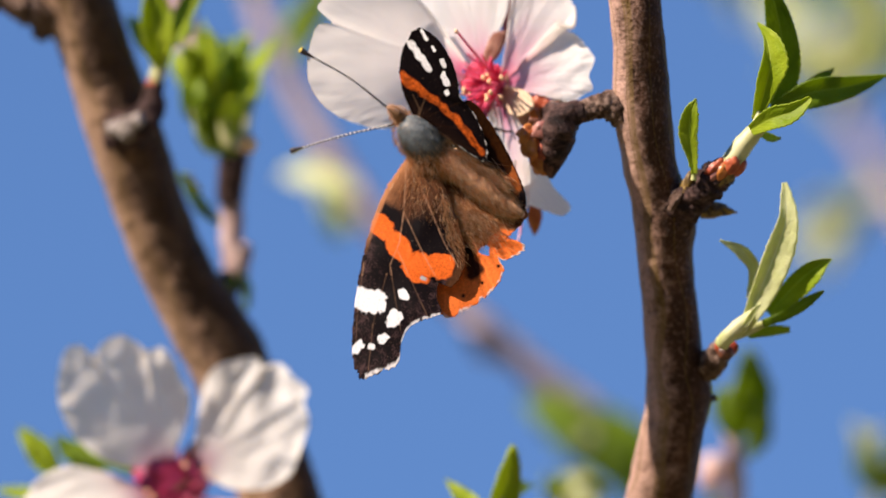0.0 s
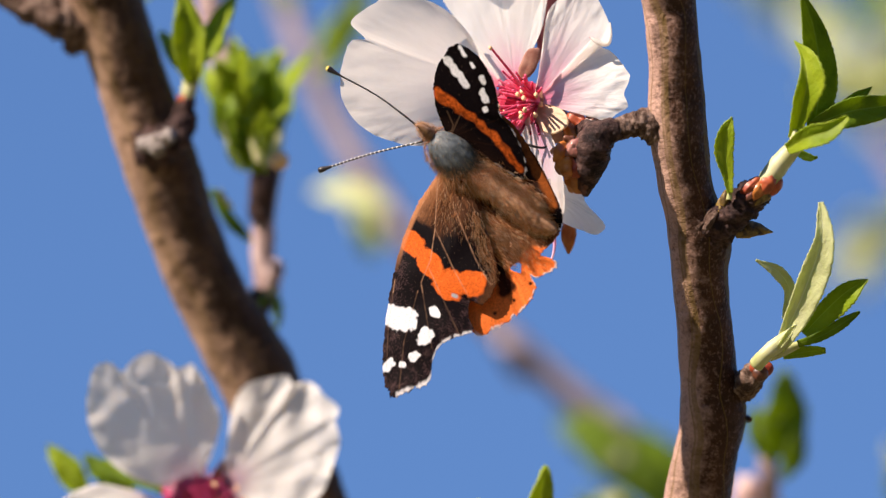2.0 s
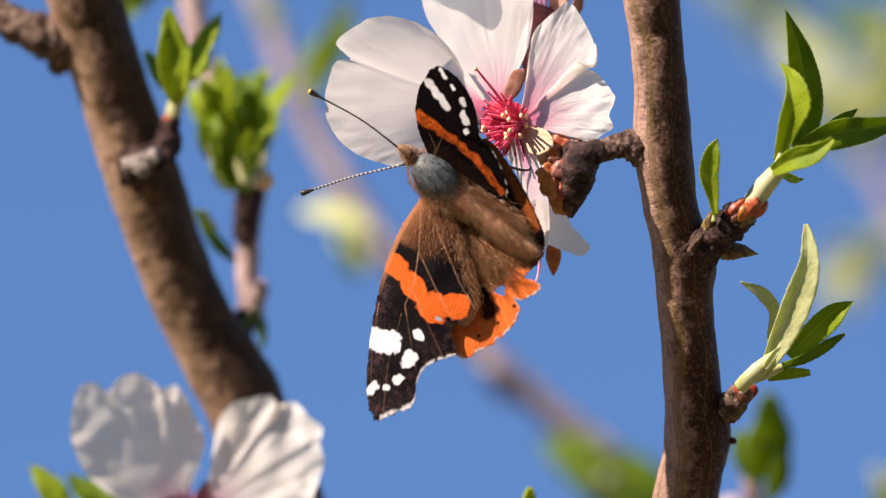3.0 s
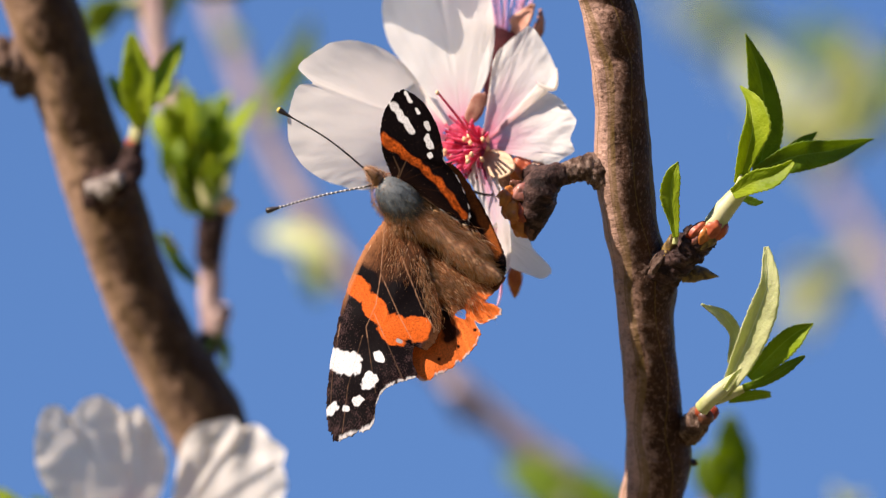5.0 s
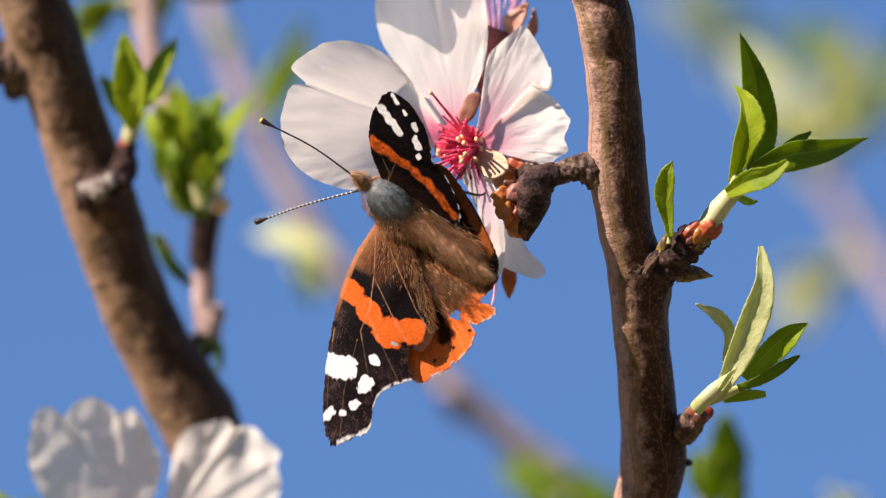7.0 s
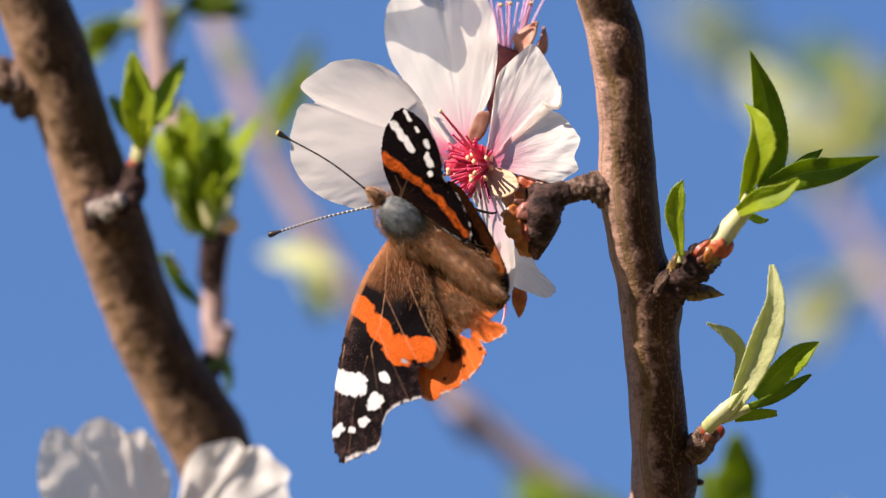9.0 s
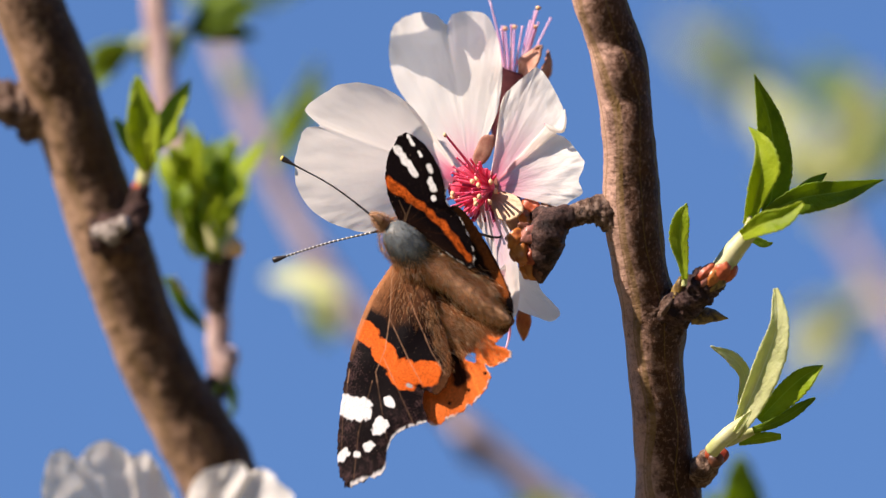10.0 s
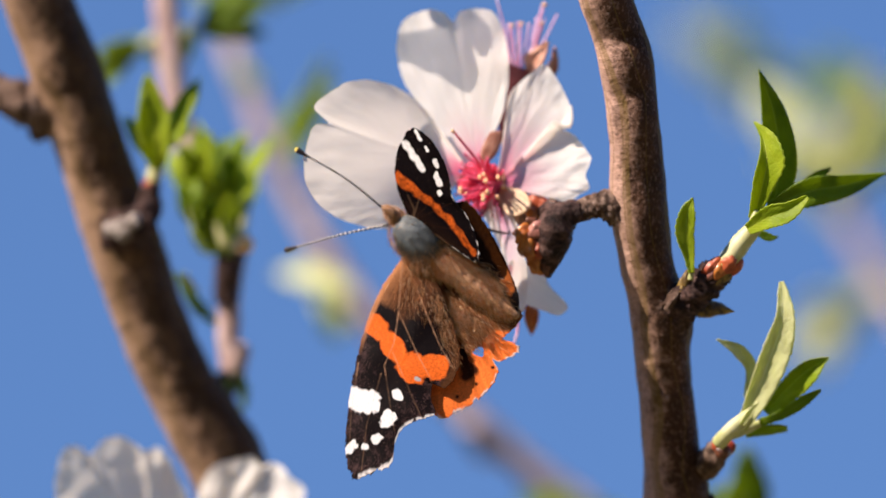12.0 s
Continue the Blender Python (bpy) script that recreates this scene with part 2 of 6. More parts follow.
HAIR = hair_material("brown_hair", (0.0, (0.30, 0.105, 0.034)), (0.25, (0.74, 0.34, 0.135)), (0.6, (0.94, 0.60, 0.32)), (1.0, (0.96, 0.84, 0.66)))
HAIR_DARK = hair_material("dark_brown_hair", (0.0, (0.14, 0.055, 0.022)), (0.5, (0.36, 0.17, 0.075)), (1.0, (0.70, 0.46, 0.28)))
HAIR_GREY = hair_material("grey_hair", (0.0, (0.05, 0.056, 0.058)), (0.55, (0.16, 0.178, 0.180)), (0.85, (0.32, 0.31, 0.28)), (1.0, (0.46, 0.36, 0.25)))
CHITIN = plain("dark_chitin", (0.015, 0.012, 0.012), (0.04, 0.03, 0.03), 2000, 0.4)
CHITIN_PALE = plain("pale_ring", (0.55, 0.52, 0.50), (0.7, 0.68, 0.66), 2000, 0.6)
GOLD_TIP = plain("yellow_tip", (0.6, 0.42, 0.06), (0.75, 0.6, 0.15), 2000, 0.6)


# ---- building helpers ----
HOME = {}


def vec(p):
    return Vector(p)


def thing(name, origin, label, category, group=""):
    ob = new(name)
    ob.empty_display_size = 0.005
    ob.matrix_world = PLANE @ Matrix.Translation(vec(origin) * MM)
    HOME[ob] = vec(origin)
    return tagged(ob, label, category, group)


def part(name, bm, mat, parent, label="", pivot=None, smooth=True, thick=0.0):
    """Links bm, in millimetres of the plane, as one mesh under a thing or a part."""
    home = HOME[parent]
    origin = vec(pivot) if pivot is not None else home
    for v in bm.verts:
        v.co = (v.co - origin) * MM
    me = bpy.data.meshes.new(name)
    bmesh.ops.recalc_face_normals(bm, faces=bm.faces) if not thick else None
    bm.to_mesh(me)
    bm.free()
    me.materials.append(mat)
    if smooth:
        me.shade_smooth()
    ob = new(name, me)
    ob.parent = parent
    ob.location = (origin - home) * MM
    HOME[ob] = origin
    if thick:
        s = ob.modifiers.new("thickness", "SOLIDIFY")
        s.thickness, s.offset = thick * MM, 0.0
    return tagged(ob, label)


def spline(points, n):
    """Catmull-Rom through the points (any width), n samples."""
    p = np.array(points, float)
    p = np.vstack([2 * p[0] - p[1], p, 2 * p[-1] - p[-2]])
    out = []
    m = len(p) - 3
    for k in range(n):
        x = m * k / (n - 1)
        i = min(int(x), m - 1)
        f = x - i
        a, b, c, d = p[i:i + 4]
        out.append(0.5 * (2 * b + (c - a) * f + (2 * a - 5 * b + 4 * c - d) * f * f + (3 * b - a - 3 * c + d) * f ** 3))
    return np.array(out)


def tube(bm, rows, n=40, seg=20, rough=0.0, grain=0.3, seed=0.0, close=True):
    """A tapered stem through rows of ((u, v, w), radius), uneven by rough (share of the radius)."""
    s = spline([(*p, r) for p, r in rows], n)
    uv = bm.loops.layers.uv.verify()
    rings, side, run = [], None, 0.0
    for k in range(n):
        c = Vector(s[k, :3])
        d = Vector(s[min(k + 1, n - 1), :3] - s[max(k - 1, 0), :3]).normalized()
        if side is None:
            side = d.orthogonal().normalized()
        side = (side - d * side.dot(d)).normalized()
        other = d.cross(side)
        ring = []
        for j in range(seg):
            a = math.tau * j / seg
            way = side * math.cos(a) + other * math.sin(a)
            r = max(s[k, 3], 0.02)
            if rough:
                r *= 1 + rough * noise.noise((c + way * r) * grain + Vector((seed, 0, 0))) + 0.5 * rough * noise.noise((c + way * r) * grain * 3.1)
            ring.append(bm.verts.new(c + way * r))
        rings.append((ring, run))
        if k < n - 1:
            run += float(np.linalg.norm(s[k + 1, :3] - s[k, :3]))
    for (a, ra), (b, rb) in zip(rings, rings[1:]):
        for j in range(seg):
            f = bm.faces.new((a[j], a[(j + 1) % seg], b[(j + 1) % seg], b[j]))
            for lp, (x, y) in zip(f.loops, ((j, ra), (j + 1, ra), (j + 1, rb), (j, rb))):
                lp[uv].uv = (x / seg, y)
    if close:
        bm.faces.new(rings[0][0][::-1])
        bm.faces.new(rings[-1][0])
    return bm


def blob(bm, centre, radii, axis=(0, 1, 0), seg=14, rings=9, rough=0.0, seed=0.0):
    """An uneven ellipsoid, its second radius along axis."""
    turn = Vector(axis).to_track_quat("Y", "Z").to_matrix()
    made = bmesh.ops.create_uvsphere(bm, u_segments=seg, v_segments=rings, radius=1.0)["verts"]
    for v in made:
        q = v.co.copy()
        k = 1 + rough * noise.noise(q * 1.7 + Vector((seed, seed, 0)))
        v.co = vec(centre) + turn @ Vector((q.x * radii[0], q.y * radii[1], q.z * radii[2])) * k
    return bm


def sheet(bm, grid):
    """Faces over a grid of points, with UV x across and y along."""
    uv = bm.loops.layers.uv.verify()
    ny, nx = len(grid), len(grid[0])
    vs = [[bm.verts.new(p) for p in row] for row in grid]
    for i in range(ny - 1):
        for j in range(nx - 1):
            f = bm.faces.new((vs[i][j], vs[i][j + 1], vs[i + 1][j + 1], vs[i + 1][j]))
            for lp, (a, b) in zip(f.loops, ((i, j), (i, j + 1), (i + 1, j + 1), (i + 1, j))):
                lp[uv].uv = (b / (nx - 1), a / (ny - 1))
    return bm


def petal(base, tip, width, face=(0, 0, 1), cup=0.12, bend=0.05, notch=0.12, at=0.0, ripple=0.035, seed=0.0, claw=1.0, peak=0.60, crinkle=1.0, nv=46, nu=34, frill=0.0):
    """A broad petal, narrow at its claw, round and crinkled at its notched end."""
    bm = bmesh.new()
    base, tip = vec(base), vec(tip)
    axis = tip - base
    length = axis.length
    axis.normalize()
    side = axis.cross(vec(face)).normalized()
    up = side.cross(axis)
    grid = []
    for i in range(nv):
        s = 1 - (1 - i / (nv - 1)) ** 1.25
        if s < peak:
            h = 0.10 + 0.90 * math.sin(math.pi / 2 * s / peak) ** claw
        else:
            h = max(0.0, 1 - ((s - peak) / (1 - peak)) ** 2.5) ** 0.5
        row = []
        for j in range(nu):
            t = 2 * j / (nu - 1) - 1
            x = t * h
            dent = notch * math.exp(-((x - at) / 0.10) ** 2) * s ** 7
            edge = noise.noise(Vector((x * 2.1 + seed, seed * 1.7, 0))) * 0.06 * crinkle * s ** 4 + noise.noise(Vector((x * 6 + seed, seed, 3))) * 0.022 * crinkle * s ** 6
            wide = 1 + 0.05 * noise.noise(Vector((s * 4 + seed, t, 1.0)))
            p = base + axis * length * (s - dent + edge) + side * x * 0.5 * width * wide
            wave = noise.noise(Vector((x * 1.6 + seed, s * 2.0, seed))) + 0.55 * noise.noise(Vector((x * 4.5, s * 3.6 + seed, 2 * seed)))
            lift = cup * width * x * x * s + bend * length * 4 * s * (1 - s) + ripple * width * wave * (0.25 + s * s)
            lift += frill * width * (noise.noise(Vector((x * 6 + seed, s * 5, seed * 3))) + 0.5 * noise.noise(Vector((x * 14 + seed, s * 11, seed)))) * s * s
            row.append(p + up * lift)
        grid.append(row)
    return sheet(bm, grid)


def leaf(base, tip, width, face=(0, 0, 1), fold=0.35, bend=0.08, serr=0.05, seed=0.0, twist=0.0, nv=40, nu=13, point=0.9, bow=0.0, blunt=0.8):
    """A lance-shaped leaf, folded along its midrib, with a finely toothed edge."""
    bm = bmesh.new()
    base, tip = vec(base), vec(tip)
    axis = tip - base
    length = axis.length
    axis.normalize()
    side0 = axis.cross(vec(face)).normalized()
    up0 = side0.cross(axis)
    grid = []
    for i in range(nv):
        s = i / (nv - 1)
        a = radians(twist) * s
        side = side0 * math.cos(a) + up0 * math.sin(a)
        up = up0 * math.cos(a) - side0 * math.sin(a)
        h = 0.5 * width * (math.sin(math.pi * min(1, 0.03 + 0.97 * s) ** point) ** blunt + 0.02)
        row = []
        for j in range(nu):
            t = 2 * j / (nu - 1) - 1
            tooth = 1 + 2 * serr * ((s * length * 1.1) % 1.0 - 0.5) * abs(t) ** 6
            wave = 1.6 * noise.noise(Vector((t * 1.3 + seed, s * 3.5, seed * 2.1))) + 0.7 * noise.noise(Vector((t * 3 + seed, s * 9, seed)))
            lift = fold * h * (abs(t) ** 1.2 - 0.25 * abs(t) ** 4) + bend * length * 4 * s * (1 - s) + 0.13 * width * wave * abs(t)
            row.append(base + axis * length * s + side * bow * length * 4 * s * (1 - s) + side * t * h * tooth * (1 - 0.12 * fold) + up * lift)
        grid.append(row)
    return sheet(bm, grid)


def broad_petal(base, rim, face, wrinkle=0.30, frill=0.25, valley=(0.0, 0.0), curl=1.4, pleat=1.0, fan=0.8, crumple=0.7, seed=0.0, seg=170, rings=46):
    """A petal that fans out from its claw to a closed edge. rim: (u, v, lift) round the edge; it lies square to face, and
    lift and wrinkles rise from that plane. valley: out to that distance it falls back at that slope."""
    bm = bmesh.new()
    base = vec(base)
    edge = spline(rim, seg)
    grid = []
    for i in range(rings):
        f = 0.04 + 0.96 * i / (rings - 1)
        row = []
        for k in range(seg):
            a = k / (seg - 1)
            jag = 1 + (0.014 * noise.noise(Vector((a * 17 + seed, seed, 0))) + 0.008 * noise.noise(Vector((a * 52, seed, 4)))) * f ** 4
            du, dv = (edge[k, 0] - base.x) * f * jag, (edge[k, 1] - base.y) * f * jag
            w = -(face[0] * du + face[1] * dv) / face[2]
            if valley[1]:
                r = math.hypot(du, dv)
                w = w * max(0.0, 1 - valley[0] / r) - valley[1] * min(r, valley[0])
            w += edge[k, 2] * f ** curl
            w += wrinkle * (fan * noise.noise(Vector((a * 6 + seed, f * 2.6, seed))) + 0.42 * pleat * noise.noise(Vector((a * 21 + seed, f * 4.5, 2 * seed)))) * f
            w += wrinkle * (0.12 * noise.noise(Vector((du * 1.5 + seed, dv * 1.5, seed))) + crumple * noise.noise(Vector((du * 0.28, dv * 0.28 + seed, seed)))) * f
            w += frill * (noise.noise(Vector((a * 26 + seed, f * 5, 3 * seed))) + 0.5 * noise.noise(Vector((a * 60, f * 9, seed)))) * f ** 5
            row.append(Vector((base.x + du, base.y + dv, base.z + w)))
        grid.append(row)
    return sheet(bm, grid)


def blade(rib, left, right, lift=(0.3, 0.3), serr=0.055, seed=0.0, nv=72, nu=19):
    """A young leaf along a bent midrib, with its own half-widths to either side; lift: how steeply each half rises from the rib."""
    bm = bmesh.new()
    mid = spline(rib, nv)
    hl, hr = spline([(x,) for x in left], nv)[:, 0], spline([(x,) for x in right], nv)[:, 0]
    grid, run = [], 0.0
    for i in range(nv):
        d = Vector(mid[min(i + 1, nv - 1)] - mid[max(i - 1, 0)])
        run += d.length * 0.5
        side = Vector((d.y, -d.x, 0)).normalized()
        row = []
        for j in range(nu):
            t = 2 * j / (nu - 1) - 1
            h = max(0.015, hl[i] if t < 0 else hr[i])
            h *= 1 + serr * (2 * ((run * 1.15 + (0.4 if t < 0 else 0)) % 1.0) - 1) * abs(t) ** 5
            r = abs(t)
            up = (lift[0] if t < 0 else lift[1]) * h * r ** 1.15
            up += 0.10 * noise.noise(Vector((t * 5 + seed, run * 1.6, seed * 3))) * r
            up += 0.20 * h * (noise.noise(Vector((t * 1.4 + seed, run * 0.28, seed))) + 0.6 * noise.noise(Vector((t * 3 + seed, run * 0.75, seed * 2)))) * r
            row.append(Vector(mid[i]) + side * t * h + Vector((0, 0, up)))
        grid.append(row)
    return sheet(bm, grid)


# ---- ground: dry spring grass under the orchard ----
def ground_material():
    m, nt, b, out = material("orchard_ground")
    n = noise_node(nt, stretched(nt, 0.8, 0.8, 0.8), 1.0, 6, 0.65)
    f = noise_node(nt, stretched(nt, 40, 40, 40), 1.0, 4, 0.6)
    col = mix(nt, ramp(nt, f, (0.4, (0, 0, 0)), (0.6, (0.6, 0.6, 0.6))), ramp(nt, n, (0.35, (0.11, 0.10, 0.045)), (0.65, (0.22, 0.17, 0.10))), (0.11, 0.12, 0.05))
    link(nt, col, b.inputs["Base Color"])
    b.inputs["Roughness"].default_value = 0.95
    bump(nt, b, f, 0.5, 0.02)
    return m


def build_sky_blocker():
    """Unseen wall added beside and behind the camera to cut the low sky light."""
    rng = random.Random(4)
    bm = bmesh.new()
    rings = []
    n = 90
    for k in range(n):
        a = radians(150 + 240 * k / (n - 1))
        out = Vector((math.cos(a), math.sin(a), 0))
        ring = []
        for r, z in ((13, 0), (12.6, 1.5), (12.9, 3.4), (13.6, 4.6), (14.6, 4.8), (15.6, 4.0), (15.5, 0)):
            wob = Vector((rng.uniform(-1, 1), rng.uniform(-1, 1), rng.uniform(-0.5, 0.5) * (z > 0))) * 0.35
            ring.append(bm.verts.new(out * r + Vector((0, 0, z)) + wob))
        rings.append(ring)
    for a, b in zip(rings, rings[1:]):
        for j in range(6):
            bm.faces.new((a[j], b[j], b[j + 1], a[j + 1]))
    me = bpy.data.meshes.new("backdrop")
    bm.to_mesh(me)
    bm.free()
    m, nt, b, out = material("sky_blocker_green")
    big = noise_node(nt, stretched(nt, 3, 3, 3), 1.0, 6, 0.7)
    link(nt, ramp(nt, big, (0.35, (0.012, 0.020, 0.006)), (0.65, (0.05, 0.075, 0.02))), b.inputs["Base Color"])
    b.inputs["Roughness"].default_value = 0.9
    bump(nt, b, big, 0.8, 0.2)
    me.materials.append(m)
    tagged(new("backdrop", me), "added dark green hedge-like wall, out of view, cutting the low sky light", "hedge", kind="structure")


build_sky_blocker()


def build_ground():
    bm = bmesh.new()
    bmesh.ops.create_circle(bm, cap_ends=True, segments=64, radius=3000)
    me = bpy.data.meshes.new("ground")
    bm.to_mesh(me)
    bm.free()
    me.materials.append(ground_material())
    tagged(new("ground", me), "grassy orchard soil under the almond tree", "ground", kind="structure")


build_ground()


# ---- the almond tree: trunk and limbs ----
tree = thing("almond_tree", (60, -2269, 150), "young almond tree with smooth brown bark and knobbly spurs", "tree")


def limb(name, rows, n, seg, mat, label="", rough=0.10, grain=0.25, seed=0.0):
    return part(name, tube(bmesh.new(), rows, n, seg, rough, grain, seed), mat, tree, label)


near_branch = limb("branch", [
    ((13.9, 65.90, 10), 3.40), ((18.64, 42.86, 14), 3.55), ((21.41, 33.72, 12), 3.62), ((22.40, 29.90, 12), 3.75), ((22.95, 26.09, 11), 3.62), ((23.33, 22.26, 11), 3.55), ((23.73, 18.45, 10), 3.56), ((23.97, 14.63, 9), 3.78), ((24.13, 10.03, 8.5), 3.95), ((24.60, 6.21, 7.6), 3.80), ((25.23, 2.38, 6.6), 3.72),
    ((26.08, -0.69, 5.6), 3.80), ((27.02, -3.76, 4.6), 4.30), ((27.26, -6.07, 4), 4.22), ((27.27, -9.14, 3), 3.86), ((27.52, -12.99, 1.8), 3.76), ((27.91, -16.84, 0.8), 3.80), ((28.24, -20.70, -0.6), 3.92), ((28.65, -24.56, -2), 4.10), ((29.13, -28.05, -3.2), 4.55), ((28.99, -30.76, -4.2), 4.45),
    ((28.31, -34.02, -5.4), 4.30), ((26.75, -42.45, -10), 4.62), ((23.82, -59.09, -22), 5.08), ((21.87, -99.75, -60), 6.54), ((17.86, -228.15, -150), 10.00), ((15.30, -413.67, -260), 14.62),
], 260, 40, BARK, "upright brown branch with flaking bark, painted paler on its sunlit left", 0.045, 0.22, 3.0)

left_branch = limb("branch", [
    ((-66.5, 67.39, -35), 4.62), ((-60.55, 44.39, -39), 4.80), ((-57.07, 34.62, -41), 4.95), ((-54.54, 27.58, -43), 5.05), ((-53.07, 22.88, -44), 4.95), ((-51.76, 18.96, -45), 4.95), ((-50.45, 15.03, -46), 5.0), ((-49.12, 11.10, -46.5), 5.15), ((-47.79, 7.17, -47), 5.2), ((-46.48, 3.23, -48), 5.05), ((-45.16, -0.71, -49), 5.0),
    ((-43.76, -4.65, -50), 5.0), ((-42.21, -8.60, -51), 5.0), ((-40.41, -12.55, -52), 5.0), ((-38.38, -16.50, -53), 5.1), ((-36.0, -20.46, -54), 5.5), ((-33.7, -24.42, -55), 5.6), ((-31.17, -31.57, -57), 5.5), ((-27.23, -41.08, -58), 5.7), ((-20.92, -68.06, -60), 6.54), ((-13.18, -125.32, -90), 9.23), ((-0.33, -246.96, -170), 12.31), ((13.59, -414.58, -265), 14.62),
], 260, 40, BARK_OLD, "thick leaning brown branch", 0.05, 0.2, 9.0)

far_branch = limb("branch", [
    ((-42.26, 64.70, -270), 2.31), ((-37.72, 43.55, -260), 1.85), ((-33.26, 31.27, -252), 1.6), ((-29.28, 20.82, -246), 1.65), ((-24.49, 11.30, -242), 1.75), ((-18.85, 1.81, -238), 1.9), ((-12.37, -7.65, -234), 2.1), ((-5.49, -14.49, -230), 1.95), ((1.37, -20.48, -228), 1.95),
    ((9.94, -28.19, -228), 2.05), ((19.37, -35.48, -228), 2.2), ((27.94, -43.62, -228), 2.62), ((35.68, -65.10, -230), 3.46), ((38.42, -134.31, -240), 5.77), ((27.53, -275.20, -265), 9.23), ((17.23, -418.24, -285), 13.08),
], 160, 20, BARK_FAR, "slender pinkish-grey branch deeper in the crown", 0.15, 0.2, 5.0)


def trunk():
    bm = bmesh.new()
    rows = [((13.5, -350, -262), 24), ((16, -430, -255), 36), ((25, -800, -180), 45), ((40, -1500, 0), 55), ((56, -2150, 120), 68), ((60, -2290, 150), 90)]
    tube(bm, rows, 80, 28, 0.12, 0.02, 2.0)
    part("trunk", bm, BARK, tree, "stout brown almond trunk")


trunk()


# ---- spurs, knobs and bud scales on the limbs ----
def spur(parent, rows, n=24, seg=16, rough=0.35, grain=0.9, seed=0.0, label="", mat=None):
    return part("spur", tube(bmesh.new(), rows, 2 * n, 2 * seg, rough * 1.3, grain * 1.3, seed), mat or BARK_ROUGH, parent, label)


def scales(parent, centre, axis, size, n, seed, mat, name="bud_scale"):
    """A ring of overlapping bud scales round a short shoot."""
    rng = random.Random(seed)
    ax = vec(axis).normalized()
    a, c = ax.orthogonal().normalized(), vec(centre)
    b = ax.cross(a)
    for k in range(n):
        ang = math.tau * (k / n + rng.uniform(-0.04, 0.04))
        out = a * math.cos(ang) + b * math.sin(ang)
        lo = c + out * size * 0.62 - ax * size * rng.uniform(0.5, 0.9)
        hi = c + out * size * rng.uniform(0.55, 0.85) + ax * size * rng.uniform(0.5, 1.0)
        part(name, leaf(lo, hi, size * 1.25, out, 0.3, 0.12, 0.0, seed + k, 0, 10, 7, 0.75), mat if rng.random() < 0.72 else SCALE_RED, parent, thick=0.12)


# spur that bears the open blossoms
s1 = spur(near_branch, [((23.75, 8.66, 8), 2.7), ((21.44, 10.03, 9), 2.45), ((19.29, 10.72, 9.6), 1.95), ((17.45, 10.33, 9.8), 1.62), ((15.39, 9.72, 10), 1.45), ((13.85, 8.88, 10), 1.4)], 30, 20, 0.15, 1.2, 2.0, "knobbly grey-brown flowering spur")
part("spur", tube(bmesh.new(), [((16.53, 9.87, 10.5), 1.2), ((14.39, 9.41, 10), 2.0), ((12.86, 7.73, 9.6), 2.6), ((12.10, 4.67, 9), 2.15), ((11.80, 2.22, 8.4), 1.1), ((11.65, 0.84, 8), 0.4)], 40, 24, 0.16, 0.9, 5.0), BARK_SCAR, s1, "dark reddish spur end")
part("spur", tube(bmesh.new(), [((13.63, 9.42, 9), 1.4), ((11.98, 9.90, 4), 1.3), ((10.63, 9.32, -3), 1.2), ((9.35, 8.42, -9), 1.2)], 24, 16, 0.16, 0.9, 8.0), BARK_SCAR, s1, "short foot of the blossoms")
for k, (c, r, axis, mat) in enumerate((((11.08, 10.54, 0.5), (1.35, 2.0, 1.1), (-0.7, 0.6, 0), SCALE_RED), ((9.84, 9.15, 2), (0.9, 1.6, 0.8), (-0.3, 0.9, 0), SCALE_GOLD), ((12.76, 11.00, 1), (1.2, 1.5, 1.2), (0.2, 0.6, 0), SCALE),
                                       ((8.58, 6.81, 9.4), (1.25, 1.75, 1.0), (0.7, 0.7, 0), SCALE_GOLD), ((10.26, 7.27, 10), (1.1, 1.5, 0.9), (0.6, 0.6, 0), SCALE_PINK), ((8.88, 4.98, 9.4), (1.3, 1.9, 1.0), (-0.2, 1, 0), SCALE_GOLD),
                                       ((10.41, 4.98, 9.6), (0.9, 1.7, 0.9), (-0.1, 1, 0), SCALE_RED), ((9.96, 2.99, 8.4), (1.2, 1.9, 1.0), (-0.4, 1, 0), SCALE_GOLD), ((11.34, 3.29, 8.8), (0.9, 2.0, 1.0), (-0.1, 1, 0), SCALE), ((9.49, 8.19, 9.4), (1.0, 0.8, 0.8), (0.6, 0.5, 0), SCALE))):
    part("bud_scale", blob(bmesh.new(), c, r, axis, 20, 14, 0.45, k * 2.3), mat, s1)
# spur and bud below the upper shoot
s2 = spur(near_branch, [((27.95, -5.14, 4), 3.2), ((28.99, -3.91, 6), 2.8), ((30.19, -2.53, 8), 2.45), ((32.09, -1.07, 9), 2.3), ((33.53, 0.31, 9.5), 2.25), ((34.90, 1.45, 10), 1.95), ((35.98, 2.30, 10), 1.45)], 34, 20, 0.2, 0.7, 4.0, "dark scarred spur", BARK_SCAR)
for k, (c, r) in enumerate((((26.05, -3.60, 8), (1.3, 0.8, 0.6)), ((27.20, -2.83, 8.4), (1.0, 1.1, 0.7)), ((28.49, -1.76, 9), (0.7, 1.2, 0.7)), ((27.12, -4.52, 8), (1.2, 0.6, 0.5)), ((28.55, -2.45, 10), (0.55, 1.5, 0.6)))):
    part("crust", blob(bmesh.new(), c, r, (0.5, 0.8, 0), 16, 12, 0.45, k * 3.1), BARK_ROUGH, s2, "pale wrinkled bark at the spur's foot")
